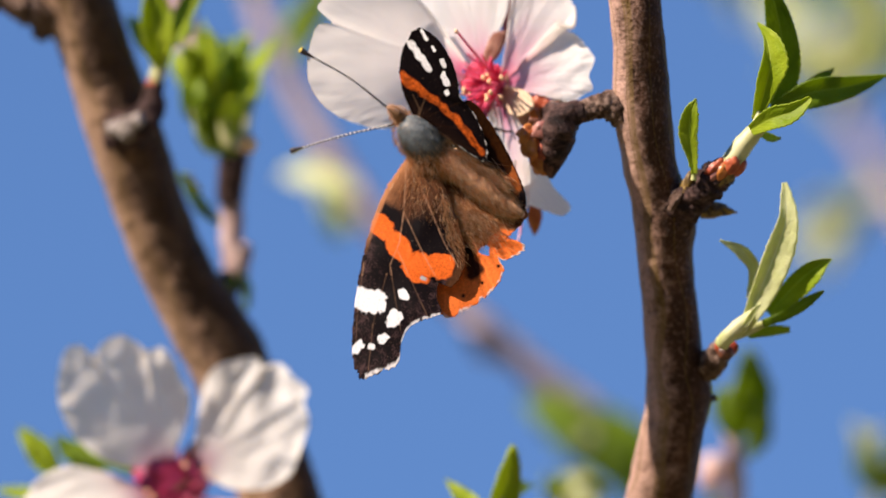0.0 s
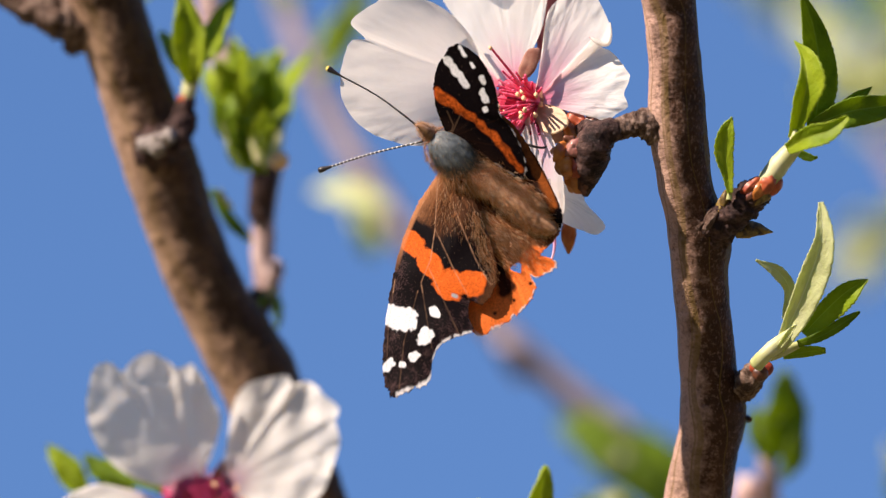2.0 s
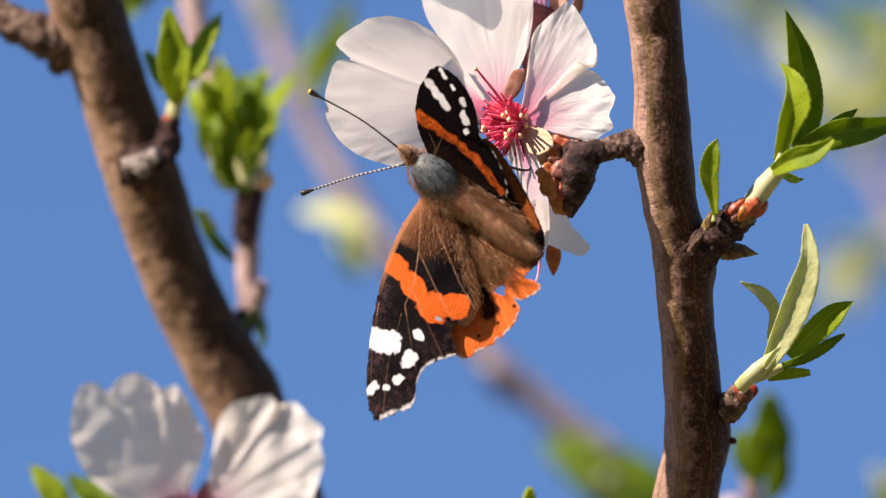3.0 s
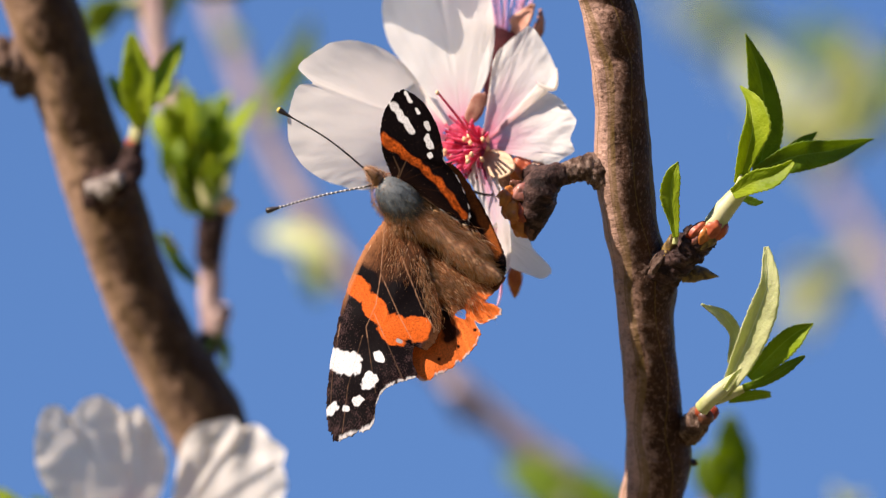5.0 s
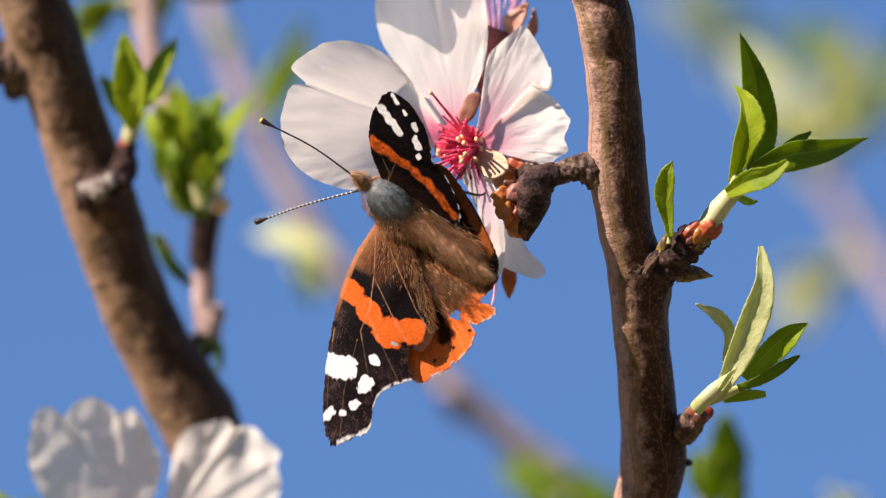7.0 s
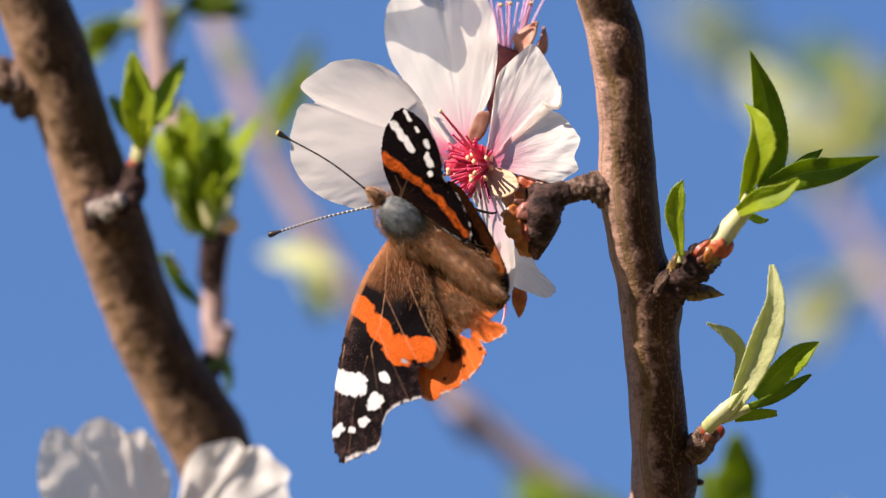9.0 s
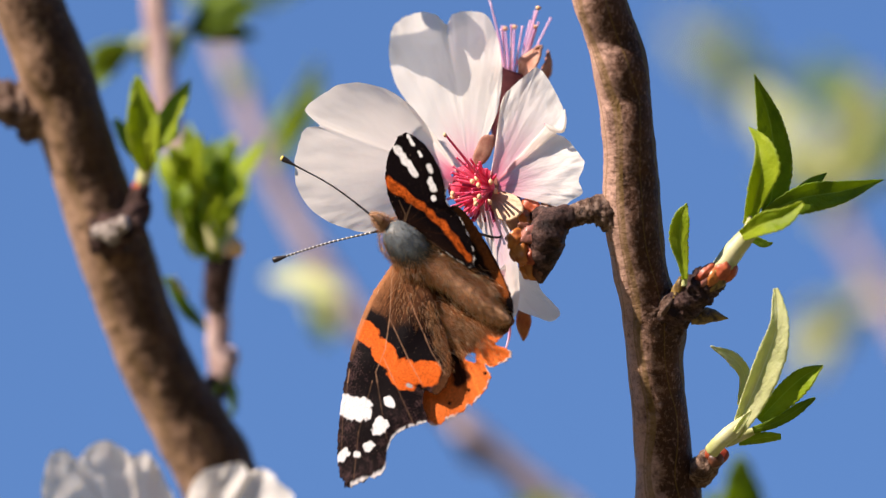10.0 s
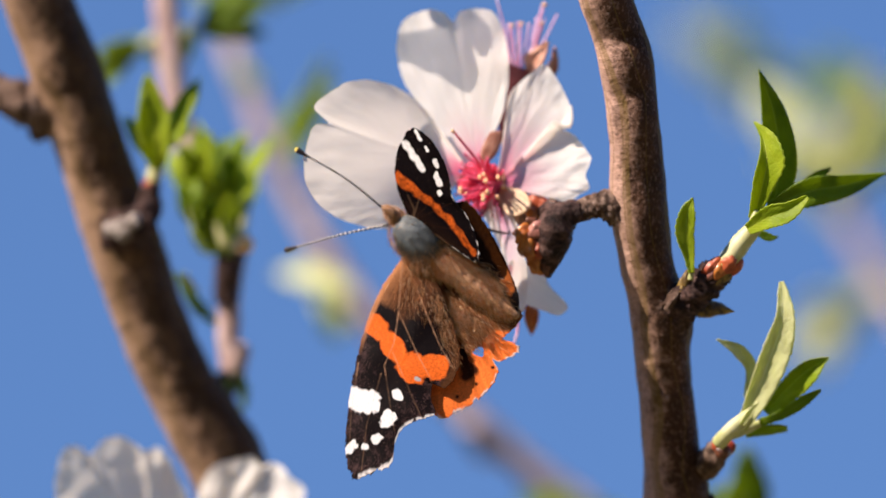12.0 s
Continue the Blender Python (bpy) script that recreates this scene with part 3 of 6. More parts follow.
for k, (c, r, axis, mat) in enumerate((((34.04, 2.29, 11.4), (0.8, 1.7, 0.9), (0.75, 0.65, 0), SCALE_RED), ((35.03, 1.68, 11.6), (1.0, 1.5, 0.85), (0.6, 0.8, 0), SCALE_GOLD), ((36.25, 2.60, 11.7), (1.1, 1.5, 0.95), (0.6, 0.8, 0), SCALE_RED), ((37.18, 2.14, 11), (0.9, 1.5, 0.9), (0.6, 0.8, 0), SCALE_RED),
                                       ((34.04, 1.30, 11.4), (0.6, 1.2, 0.7), (0.6, 0.8, 0), SCALE_PINK), ((35.80, 0.92, 11), (0.8, 1.7, 0.9), (0.75, 0.65, 0), SCALE_OLIVE), ((30.54, 0.54, 10.2), (0.7, 1.3, 0.8), (0.3, 1, 0), SCALE_OLIVE), ((30.01, -0.38, 9.6), (0.7, 1.3, 0.8), (0.3, 1, 0), SCALE_OLIVE))):
    part("bud_scale", blob(bmesh.new(), c, r, axis, 20, 14, 0.22, k * 1.7), mat, s2)
part("bud", tube(bmesh.new(), [((31.91, -4.07, 6), 0.9), ((33.29, -3.68, 6), 1.15), ((34.82, -3.60, 6), 1.0), ((35.89, -3.76, 6), 0.6), ((37.12, -3.99, 6), 0.06)], 30, 16, 0.2, 0.9, 3.0), SCALE_OLIVE, s2, "small pointed olive-brown bud")
# spur below the lower shoot
s3 = spur(near_branch, [((30.14, -26.28, -4), 2.00), ((32.80, -25.41, -2), 1.85), ((34.12, -23.90, 2), 1.77), ((35.25, -22.58, 3), 1.54), ((35.79, -21.97, 3), 1.15)], 24, 16, 0.26, 0.8, 7.0, "short dark spur")
for k, (c, r) in enumerate((((35.16, -22.19, 4), (1.08, 1.23, 0.85)), ((36.24, -22.65, 4), (0.92, 1.15, 0.77)), ((35.45, -23.10, 5), (1.08, 1.08, 0.77)))):
    part("bud_scale", blob(bmesh.new(), c, r, (0.6, 0.7, 0), 14, 10, 0.2, k * 1.9), SCALE_RED if k < 2 else SCALE, s3)
scales(s3, (35.64, -22.04, 3), (0.6, 0.75, 0.1), 1.31, 6, 31, SCALE)
# spur on the thick branch
s4 = spur(left_branch, [((-48.64, 7.15, -43), 2.92), ((-46.45, 7.92, -40), 2.62), ((-44.86, 9.10, -39), 2.15), ((-43.78, 11.46, -40), 1.62), ((-43.23, 14.36, -40), 1.08)], 26, 16, 0.3, 0.7, 5.0, "weathered grey spur", BARK_SCAR)
for k, (c, r) in enumerate((((-48.52, 7.77, -38.4), (1.5, 1.1, 0.9)), ((-46.92, 8.24, -37.4), (1.6, 1.3, 0.9)), ((-45.63, 9.02, -35.9), (1.0, 1.2, 0.8)), ((-47.41, 6.99, -37.9), (1.2, 0.8, 0.7)))):
    part("lichen", blob(bmesh.new(), c, r, (0.3, 1, 0), 14, 10, 0.6, k * 2.9), LICHEN, s4, "pale grey lichen crust")
scales(s4, (-43.39, 14.04, -40), (0.15, 1, 0.1), 1.15, 5, 41, SCALE)
spur(left_branch, [((-56.97, 24.4, -45), 4.0), ((-60.46, 25.4, -43.5), 3.3), ((-63.99, 26.80, -43.5), 2.5), ((-77.58, 33.19, -50), 1.69), ((-95.39, 41.28, -60), 1.23)], 24, 14, 0.3, 0.6, 8.0, "side twig leaving the thick branch")
spur(far_branch, [((1.37, -21.34, -228), 2.15), ((3.51, -25.15, -224), 1.85), ((4.62, -25.74, -223), 0.92)], 14, 12, 0.2, 0.6, 1.0, "", BARK_FAR)
spur(near_branch, [((31.32, -28.47, -6), 0.69), ((33.79, -29.40, -6), 0.54), ((34.19, -29.49, -2), 0.23)], 8, 8, 0.2, 1.0, 1.0)


# ---- young leaf shoots ----
def shoot(origin, label, stems, leaves, group="young leaf shoots", sunward=0.0):
    ob = thing("leaf_shoot", origin, label, "leaf shoot", group)
    for rows in stems:
        part("stem", tube(bmesh.new(), rows, 18, 12, 0.08, 0.6), STEM, ob, "pale green stem")
    for k, (b, t, w, face, mat, extra) in enumerate(leaves):
        face = vec(face) + Vector((-1.0, 1.0, 0)) * sunward
        part("leaf", leaf(b, t, w, face, seed=k * 3.7 + origin[0], **extra), mat, ob, thick=0.22)
    return ob


def blade_shoot(origin, label, stems, blades):
    ob = thing("leaf_shoot", origin, label, "leaf shoot", "young leaf shoots")
    for rows in stems:
        part("stem", tube(bmesh.new(), rows, 24, 14, 0.10, 0.6), STEM, ob, "pale green stem")
    for k, (rib, left, right, lift, mat) in enumerate(blades):
        part("leaf", blade(rib, left, right, lift, seed=k * 3.7 + origin[0]), mat, ob, thick=0.2)
    return ob


blade_shoot((36.26, 2.22, 11), "fresh green leaf shoot with toothed leaves on a red-scaled bud", [
    [((35.65, 1.99, 11), 1.30), ((36.88, 3.90, 11), 1.42), ((38.71, 6.20, 11), 1.35), ((40.40, 8.11, 11), 0.95), ((41.39, 9.41, 11), 0.5)],
    [((39.13, 6.80, 13), 0.6), ((39.67, 8.48, 13), 0.55), ((40.05, 9.86, 13), 0.3)],
], [
    ([(42.47, 9.89, 7), (43.37, 16.55, 8), (42.56, 23.04, 10), (40.53, 28.98, 12)], [0.9, 1.9, 1.7, 0.02], [1.6, 2.4, 1.6, 0.02], (0.35, 0.25), LEAF),
    ([(39.76, 8.64, 12), (40.92, 13.44, 15), (41.44, 16.41, 16), (40.92, 19.47, 15), (39.82, 21.86, 13)], [0.8, 1.35, 1.2, 0.35, 0.03], [0.4, 1.6, 2.35, 1.7, 0.03], (0.5, 1.0), LEAF_LIME),
    ([(41.99, 10.34, 8), (47.20, 12.34, 8), (52.61, 13.27, 6), (58.15, 14.83, 3)], [0.6, 1.7, 1.35, 0.02], [0.9, 2.2, 1.6, 0.02], (0.45, 0.15), LEAF),
    ([(38.81, 7.26, 14), (41.65, 8.77, 17), (44.37, 9.76, 18), (46.89, 11.66, 18)], [0.7, 1.55, 1.15, 0.25], [0.8, 1.45, 1.35, 0.45], (0.3, 0.9), LEAF_LIME),
    ([(46.70, 13.44, 3), (48.88, 14.53, 2), (50.52, 15.69, 1)], [0.5, 0.75, 0.05], [0.5, 0.65, 0.05], (0.3, 0.3), LEAF),
    ([(40.13, 6.82, 9), (41.81, 6.05, 9), (43.04, 6.20, 9)], [0.5, 0.6, 0.05], [0.4, 0.4, 0.05], (0.2, 0.2), LEAF),
])
blade_shoot((31.20, 0.08, 12), "small folded lime-green leaf on a bud", [
    [((31.05, 0.38, 11.6), 0.42), ((31.12, 1.61, 11.6), 0.34), ((30.97, 3.14, 11.6), 0.12)],
], [
    ([(31.12, 1.30, 12), (30.82, 3.90, 12), (30.50, 6.96, 12.5), (30.72, 9.63, 13), (31.41, 11.54, 13)], [0.3, 0.8, 1.5, 1.1, 0.04], [0.4, 0.8, 1.1, 1.0, 0.04], (0.25, 0.5), LEAF_LIME),
])
blade_shoot((35.74, -21.93, 6), "pale green leaf shoot with a silvery central leaf", [
    [((34.82, -22.01, 6), 1.05), ((36.18, -20.47, 7), 1.00), ((37.87, -19.09, 7), 1.05), ((39.40, -17.40, 7), 0.5)],
    [((36.66, -20.79, 6), 0.8), ((38.98, -19.87, 5), 0.7), ((41.51, -18.80, 5), 0.35)],
], [
    ([(37.74, -19.86, 6), (40.15, -14.63, 8), (42.25, -9.26, 10), (43.60, -4.97, 11.5), (43.58, -1.6, 11.2), (43.40, 0.1, 11)], [0.5, 1.25, 1.45, 1.05, 0.65, 0.25], [1.0, 2.2, 2.5, 1.65, 0.85, 0.3], (0.25, 0.55), LEAF_PALE),
    ([(38.83, -15.73, 5), (39.35, -11.89, 6), (37.70, -9.27, 8), (34.69, -7.73, 9)], [0.5, 0.75, 0.95, 0.05], [0.5, 0.8, 0.75, 0.05], (0.35, 0.35), LEAF_PALE),
    ([(41.31, -17.74, 4), (44.51, -14.35, 5), (47.22, -11.88, 7), (49.88, -10.34, 8)], [0.6, 1.3, 1.2, 0.05], [1.1, 1.9, 1.7, 0.05], (0.2, 0.8), LEAF_LIME),
    ([(40.50, -19.10, 6), (43.85, -17.86, 7), (46.74, -16.09, 8), (48.81, -14.71, 8)], [0.4, 0.65, 0.7, 0.1], [0.5, 0.7, 0.65, 0.1], (0.1, -0.3), LEAF),
    ([(38.56, -20.82, 3), (41.63, -20.20, 3), (44.32, -19.97, 3)], [0.6, 0.8, 0.35], [0.4, 0.7, 0.4], (0.3, 0.2), LEAF_LIME),
    ([(38.00, -19.39, 8), (39.21, -17.69, 9), (40.13, -16.39, 9)], [0.35, 0.45, 0.05], [0.35, 0.45, 0.05], (0.4, 0.4), LEAF_PALE),
])
shoot((-43.31, 14.04, -40), "bright green pair of young leaves on a weathered spur", [
    [((-43.39, 13.81, -40), 1.00), ((-42.84, 16.16, -40), 1.15), ((-42.21, 18.91, -40), 0.92), ((-41.51, 21.26, -40), 0.54)],
], [
    ((-42.66, 16.16, -39), (-43.90, 29.55, -38), 4.77, (0.5, 0, 0.85), LEAF_LIME, dict(fold=0.5, bend=0.04)),
    ((-41.53, 18.53, -41), (-36.62, 28.99, -43), 4.77, (-0.4, 0.1, 0.9), LEAF_LIME, dict(fold=0.5, bend=-0.03)),
    ((-42.25, 15.79, -42), (-47.31, 23.73, -50), 3.38, (0.4, 0.4, 0.8), LEAF_LIME, dict(fold=0.3)),
    ((-41.86, 17.71, -38), (-40.90, 24.37, -37), 2.31, (0, 0, 1), LEAF_LIME, dict(fold=0.4)),
], sunward=0.4)

# ---- a pink-barked twig behind the thick branch, with its own shoots ----
pink_twig = limb("twig", [
    ((-36.86, -23.45, -74), 1.69), ((-35.39, -17.85, -72), 1.62), ((-34.01, -14.10, -71), 1.7), ((-32.61, -11.85, -70), 1.9), ((-33.12, -8.28, -70), 1.69), ((-33.12, -3.10, -70), 1.62), ((-32.48, 2.47, -70), 1.62), ((-32.01, 5.25, -70), 1.46),
], 60, 18, BARK_TWIG, "short pink-barked twig", 0.16, 0.5, 6.0)
part("bud", blob(bmesh.new(), (-30.52, 5.68, -50), (1.35, 1.35, 1.1), (0, 1, 0), 14, 9, 0.1), AMBER, pink_twig, "cut amber bud")
part("bud", blob(bmesh.new(), (-31.47, -9.61, -66), (1.38, 1.69, 1.23), (0.3, 1, 0), 12, 8, 0.15, 3.0), BARK_TWIG, pink_twig)
part("twig_end", tube(bmesh.new(), [((-32.61, 5.17, -68), 1.95), ((-33.09, 2.47, -68), 2.0), ((-33.50, -0.72, -69), 1.85), ((-33.50, -2.79, -69), 1.55)], 24, 18, 0.14, 0.8, 3.0), BARK_SCAR, pink_twig, "dark scarred end of the twig")
part("twig_end", tube(bmesh.new(), [((-33.12, -12.34, -70), 1.6), ((-33.44, -13.62, -70), 1.95), ((-34.25, -15.22, -71), 1.95), ((-35.21, -17.05, -71), 1.9)], 20, 16, 0.14, 0.8, 5.0), BARK_SCAR, pink_twig, "dark scarred foot of the twig")
BACK_LEAVES = [
    ((-33.54, -14.38, -66), (-32.23, -13.58, -64), 1.9, (0.2, 0.1, 0.9), LEAF, dict(fold=0.3)),
    ((-31.24, 7.25, -72), (-26.85, 21.18, -78), 5.38, (-0.6, 0.3, 0.8), LEAF_LIME, dict(fold=0.4)),
    ((-34.88, 8.82, -66), (-37.47, 22.31, -64), 4.62, (0.3, 0, 0.9), LEAF_LIME, dict(fold=0.4)),
    ((-34.12, 8.83, -68), (-33.53, 21.06, -66), 4.77, (-0.3, 0.3, 0.9), LEAF, dict(fold=0.4)),
    ((-35.78, 9.64, -72), (-41.72, 18.86, -78), 4.77, (0.4, 0.2, 0.9), LEAF_LIME, dict(fold=0.4)),
    ((-35.18, 4.44, -60), (-38.43, 11.31, -56), 4.00, (-0.4, 0.4, 0.6), LEAF_PALE, dict(fold=0.3, blunt=0.5)),
    ((-36.08, 4.45, -66), (-37.66, 10.41, -66), 2.77, (0.2, 0.2, 0.9), LEAF, dict(fold=0.3)),
    ((-32.47, 8.81, -64), (-31.09, 17.92, -62), 3.85, (-0.2, 0, 1), LEAF_LIME, dict(fold=0.5)),
    ((-33.85, 11.26, -76), (-30.78, 21.72, -84), 4.62, (-0.4, 0.3, 1), LEAF_LIME, dict(fold=0.4)),
]
MIDDLE_LEAVES = [
    ((-36.25, 12.06, -76), (-39.60, 19.32, -84), 4.00, (0, 0.2, 1), LEAF, dict(fold=0.4)),
    ((-35.21, 7.61, -62), (-35.94, 17.10, -58), 3.38, (-0.5, 0.2, 0.8), LEAF_LIME, dict(fold=0.7, bow=0.08)),
    ((-33.59, 7.21, -60), (-32.11, 15.10, -56), 3.08, (-0.4, 0.2, 0.8), LEAF_LIME, dict(fold=0.7, bow=-0.08)),
    ((-36.99, 7.62, -64), (-39.50, 15.94, -62), 3.08, (-0.3, 0.2, 0.8), LEAF, dict(fold=0.7)),
    ((-32.04, 6.82, -62), (-29.32, 14.18, -60), 3.08, (-0.5, 0.2, 0.8), LEAF_LIME, dict(fold=0.6, bow=0.08)),
    ((-36.37, 11.17, -60), (-34.71, 19.85, -56), 2.77, (-0.5, 0.1, 0.8), LEAF_LIME, dict(fold=0.8)),
    ((-33.17, 4.20, -58), (-35.99, 11.29, -52), 3.85, (-0.5, 0.3, 0.8), LEAF, dict(fold=0.6)),
    ((-32.45, 4.20, -58), (-30.78, 10.50, -52), 3.38, (-0.5, 0.3, 0.8), LEAF_LIME, dict(fold=0.6)),
]
FRONT_LEAVES = [
    ((-34.16, 5.14, -56), (-34.06, 14.11, -50), 3.54, (-0.4, 0.3, 0.8), LEAF_LIME, dict(fold=0.6)),
    ((-35.54, 6.41, -58), (-38.24, 13.67, -54), 3.23, (-0.4, 0.3, 0.8), LEAF, dict(fold=0.6)),
    ((-34.55, 12.82, -70), (-37.33, 23.21, -74), 3.54, (-0.2, 0.1, 0.9), LEAF_LIME, dict(fold=0.5)),
    ((-34.75, 11.95, -58), (-35.39, 21.57, -54), 4.15, (-0.2, 0.2, 0.8), LEAF_LIME, dict(fold=0.4)),
    ((-31.58, 11.16, -58), (-30.18, 20.14, -54), 3.69, (-0.2, 0.2, 0.8), LEAF, dict(fold=0.4)),
    ((-35.94, 15.12, -58), (-39.70, 19.85, -56), 3.38, (-0.2, 0.2, 0.8), LEAF_LIME, dict(fold=0.4)),
]
shoot((-32.32, 5.49, -70), "bushy green leaf cluster at a twig's end", [
    [((-32.48, 4.86, -70), 1.23), ((-33.76, 7.64, -70), 1.38), ((-34.95, 11.23, -70), 0.92), ((-35.75, 14.41, -70), 0.46)],
    [((-32.01, 5.02, -70), 1.08), ((-31.22, 8.84, -71), 0.85), ((-30.20, 12.83, -72), 0.38)],
], BACK_LEAVES + MIDDLE_LEAVES + FRONT_LEAVES, sunward=0.5)
bud_thing = thing("leaf_bud", (-34.85, 15.96, -64), "round green leaf buds amid a bushy leaf cluster", "bud")
for k, (c, r, axis) in enumerate((((-35.97, 18.70, -60), (1.5, 2.3, 1.3), (0.2, 1, 0)), ((-38.67, 16.56, -60), (1.3, 2.1, 1.2), (-0.3, 1, 0)), ((-32.26, 18.20, -66), (1.5, 2.6, 1.3), (0.25, 1, 0)), ((-34.36, 14.17, -58), (1.4, 2.2, 1.2), (0.0, 1, 0)), ((-36.89, 12.59, -58), (1.3, 2.1, 1.1), (-0.2, 1, 0)))):
    part("bud", blob(bmesh.new(), c, r, axis, 14, 10, 0.25, k * 1.7), LEAF_LIME if k % 2 else LEAF, bud_thing)
shoot((-36.92, 0.08, -60), "dark green leaf behind the thick branch", [
    [((-39.06, 1.27, -56), 0.54), ((-38.31, 0.08, -58), 0.46), ((-37.40, -0.87, -60), 0.31)],
], [
    ((-34.82, -5.63, -62), (-40.09, 1.82, -60), 2.62, (0.6, 0.3, 0.6), LEAF, dict(fold=0.3, bend=-0.12)),
    ((-34.82, -5.63, -62), (-38.42, -2.94, -64), 1.69, (0.6, 0.3, 0.6), LEAF, dict(fold=0.3)),
])
shoot((-31.63, -12.63, -66), "small dark leaf under a twig", [[((-32.10, -11.84, -66), 0.46), ((-31.63, -13.03, -66), 0.38), ((-31.47, -13.83, -66), 0.23)]],
      [((-31.63, -12.48, -66), (-31.28, -18.02, -64), 2.00, (0.7, 0, 0.6), LEAF, dict(fold=0.3))])

# ---- twigs farther back ----
limb("twig", [
    ((-44.15, 77.99, -110), 1.54), ((-43.13, 51.97, -108), 1.69), ((-42.61, 40.58, -106), 1.85), ((-41.94, 34.08, -105), 1.92), ((-41.11, 25.98, -104), 1.85), ((-39.09, 17.85, -100), 1.54), ((-36.09, 10.53, -90), 1.38), ((-33.41, 4.88, -78), 1.31), ((-32.67, 1.67, -72), 1.15),
], 70, 16, BARK_TWIG, "straight pink-grey twig", 0.12, 0.4, 4.0)
limb("twig", [
    ((39.45, -102.53, -300), 4.62), ((76.71, -59.06, -330), 2.62), ((81.89, -28.83, -350), 2.15), ((75.13, -10.82, -365), 2.00), ((69.06, -0.82, -375), 1.85), ((63.71, 8.33, -380), 1.69), ((60.15, 15.68, -384), 1.08), ((57.45, 23.03, -386), 0.62),
], 60, 12, BARK_FAR, "thin twig far behind", 0.1, 0.2, 8.0)
limb("twig", [
    ((35.20, -106.53, -200), 3.08), ((38.95, -58.63, -150), 1.69), ((38.83, -41.35, -112), 1.38), ((38.43, -35.59, -108), 1.23), ((38.72, -29.08, -106), 0.62),
], 40, 12, BARK_TWIG, "thin twig with new leaves", 0.1, 0.2, 2.0)


def spray(origin, spread, n, size, mats, seed, label, tilt=(0, 1, 0)):
    """A loose tuft of young leaves on a short stem."""
    rng = random.Random(seed)
    o = vec(origin)
    ob = thing("leaf_shoot", origin, label, "leaf shoot", "young leaf shoots")
    up = vec(tilt).normalized()
    part("stem", tube(bmesh.new(), [(o - up * spread * 0.3, size * 0.09), (o, size * 0.09), (o + up * spread * 0.35, size * 0.06), (o + up * spread * 0.6, size * 0.03)], 12, 8), STEM, ob)
    for k in range(n):
        way = (up * rng.uniform(0.3, 1.2) + Vector((rng.uniform(-1, 1), rng.uniform(-0.5, 0.5), rng.uniform(-0.7, 0.7)))).normalized()
        b = o + up * spread * rng.uniform(0, 0.4)
        part("leaf", leaf(b, b + way * size * rng.uniform(0.7, 1.2), size * rng.uniform(0.28, 0.4), (rng.uniform(-0.6, 0.6), rng.uniform(-0.2, 0.5), 1), seed=k * 1.9 + seed, nv=18, nu=9), rng.choice(mats), ob, thick=0.22)
    return ob


GREENS = (LEAF, LEAF_LIME, LEAF)
PALES = (LEAF_PALE, LEAF_LIME, LEAF_PALE)
spray((-45.41, 35.01, -112), 6, 5, 9, GREENS, 1, "small green leaf tuft on a pink twig", (-0.6, -0.4, 0))
spray((-39.28, 36.60, -110), 6, 6, 9, GREENS, 2, "green leaf tuft on a pink twig", (0.8, 0.2, 0))
spray((-34.45, 33.76, -245), 4, 3, 5, GREENS, 3, "yellow-green leaf tuft on a slender branch", (0.1, -0.6, 0.3))
spray((-36.61, 41.96, -245), 8, 6, 11, GREENS, 33, "green leaf tuft on a slender branch", (0.5, 0.2, 0.3))
shoot((-25.61, 19.46, -190), "long blurred green leaf on a slender branch", [[((-28.65, 19.51, -244), 0.69), ((-26.32, 20.11, -215), 0.62), ((-24.34, 21.98, -190), 0.31)]], [
    ((-26.39, 18.57, -185), (-20.22, 33.93, -200), 4.31, (0.3, 0, 1), LEAF_LIME, dict(fold=0.3)),
    ((-25.61, 19.46, -190), (-24.03, 28.01, -200), 3.38, (-0.3, 0, 1), LEAF_LIME, dict(fold=0.3)),
])
shoot((-19.04, -2.46, -210), "pale new leaves behind a slender branch", [[((-17.13, -0.77, -238), 0.69), ((-18.35, -2.49, -230), 0.62), ((-19.04, -3.31, -210), 0.31)]], [
    ((-16.91, -1.19, -210), (-28.09, 1.79, -220), 4.92, (0.2, 0.5, 1), LEAF_PALE, dict(fold=0.2)),
    ((-17.77, -6.71, -210), (-22.49, -0.77, -215), 3.85, (0.2, 0.3, 1), LEAF_PALE, dict(fold=0.2)),
    ((-19.00, -8.40, -205), (-21.12, -2.46, -205), 2.77, (0, 0.3, 1), LEAF_LIME, dict(fold=0.2)),
])
shoot((18.78, -39.38, -160), "broad green leaves on a slender branch", [[((19.35, -36.73, -226), 0.77), ((18.19, -38.66, -190), 0.69), ((15.87, -37.30, -160), 0.31)]], [
    ((27.0, -45.5, -214), (8.62, -32.53, -220), 8.9, (0.1, 0.4, 1), LEAF, dict(fold=0.2)),
    ((23.48, -45.86, -212), (13.28, -31.00, -214), 6.62, (-0.2, 0.2, 1), LEAF, dict(fold=0.2)),
    ((29.5, -50.5, -210), (20.0, -33.5, -212), 10.5, (0.2, 0.2, 1), LEAF, dict(fold=0.2)),
    ((20.02, -52.52, -206), (12.39, -44.04, -206), 6.15, (0.2, 0.4, 1), LEAF, dict(fold=0.2)),
])
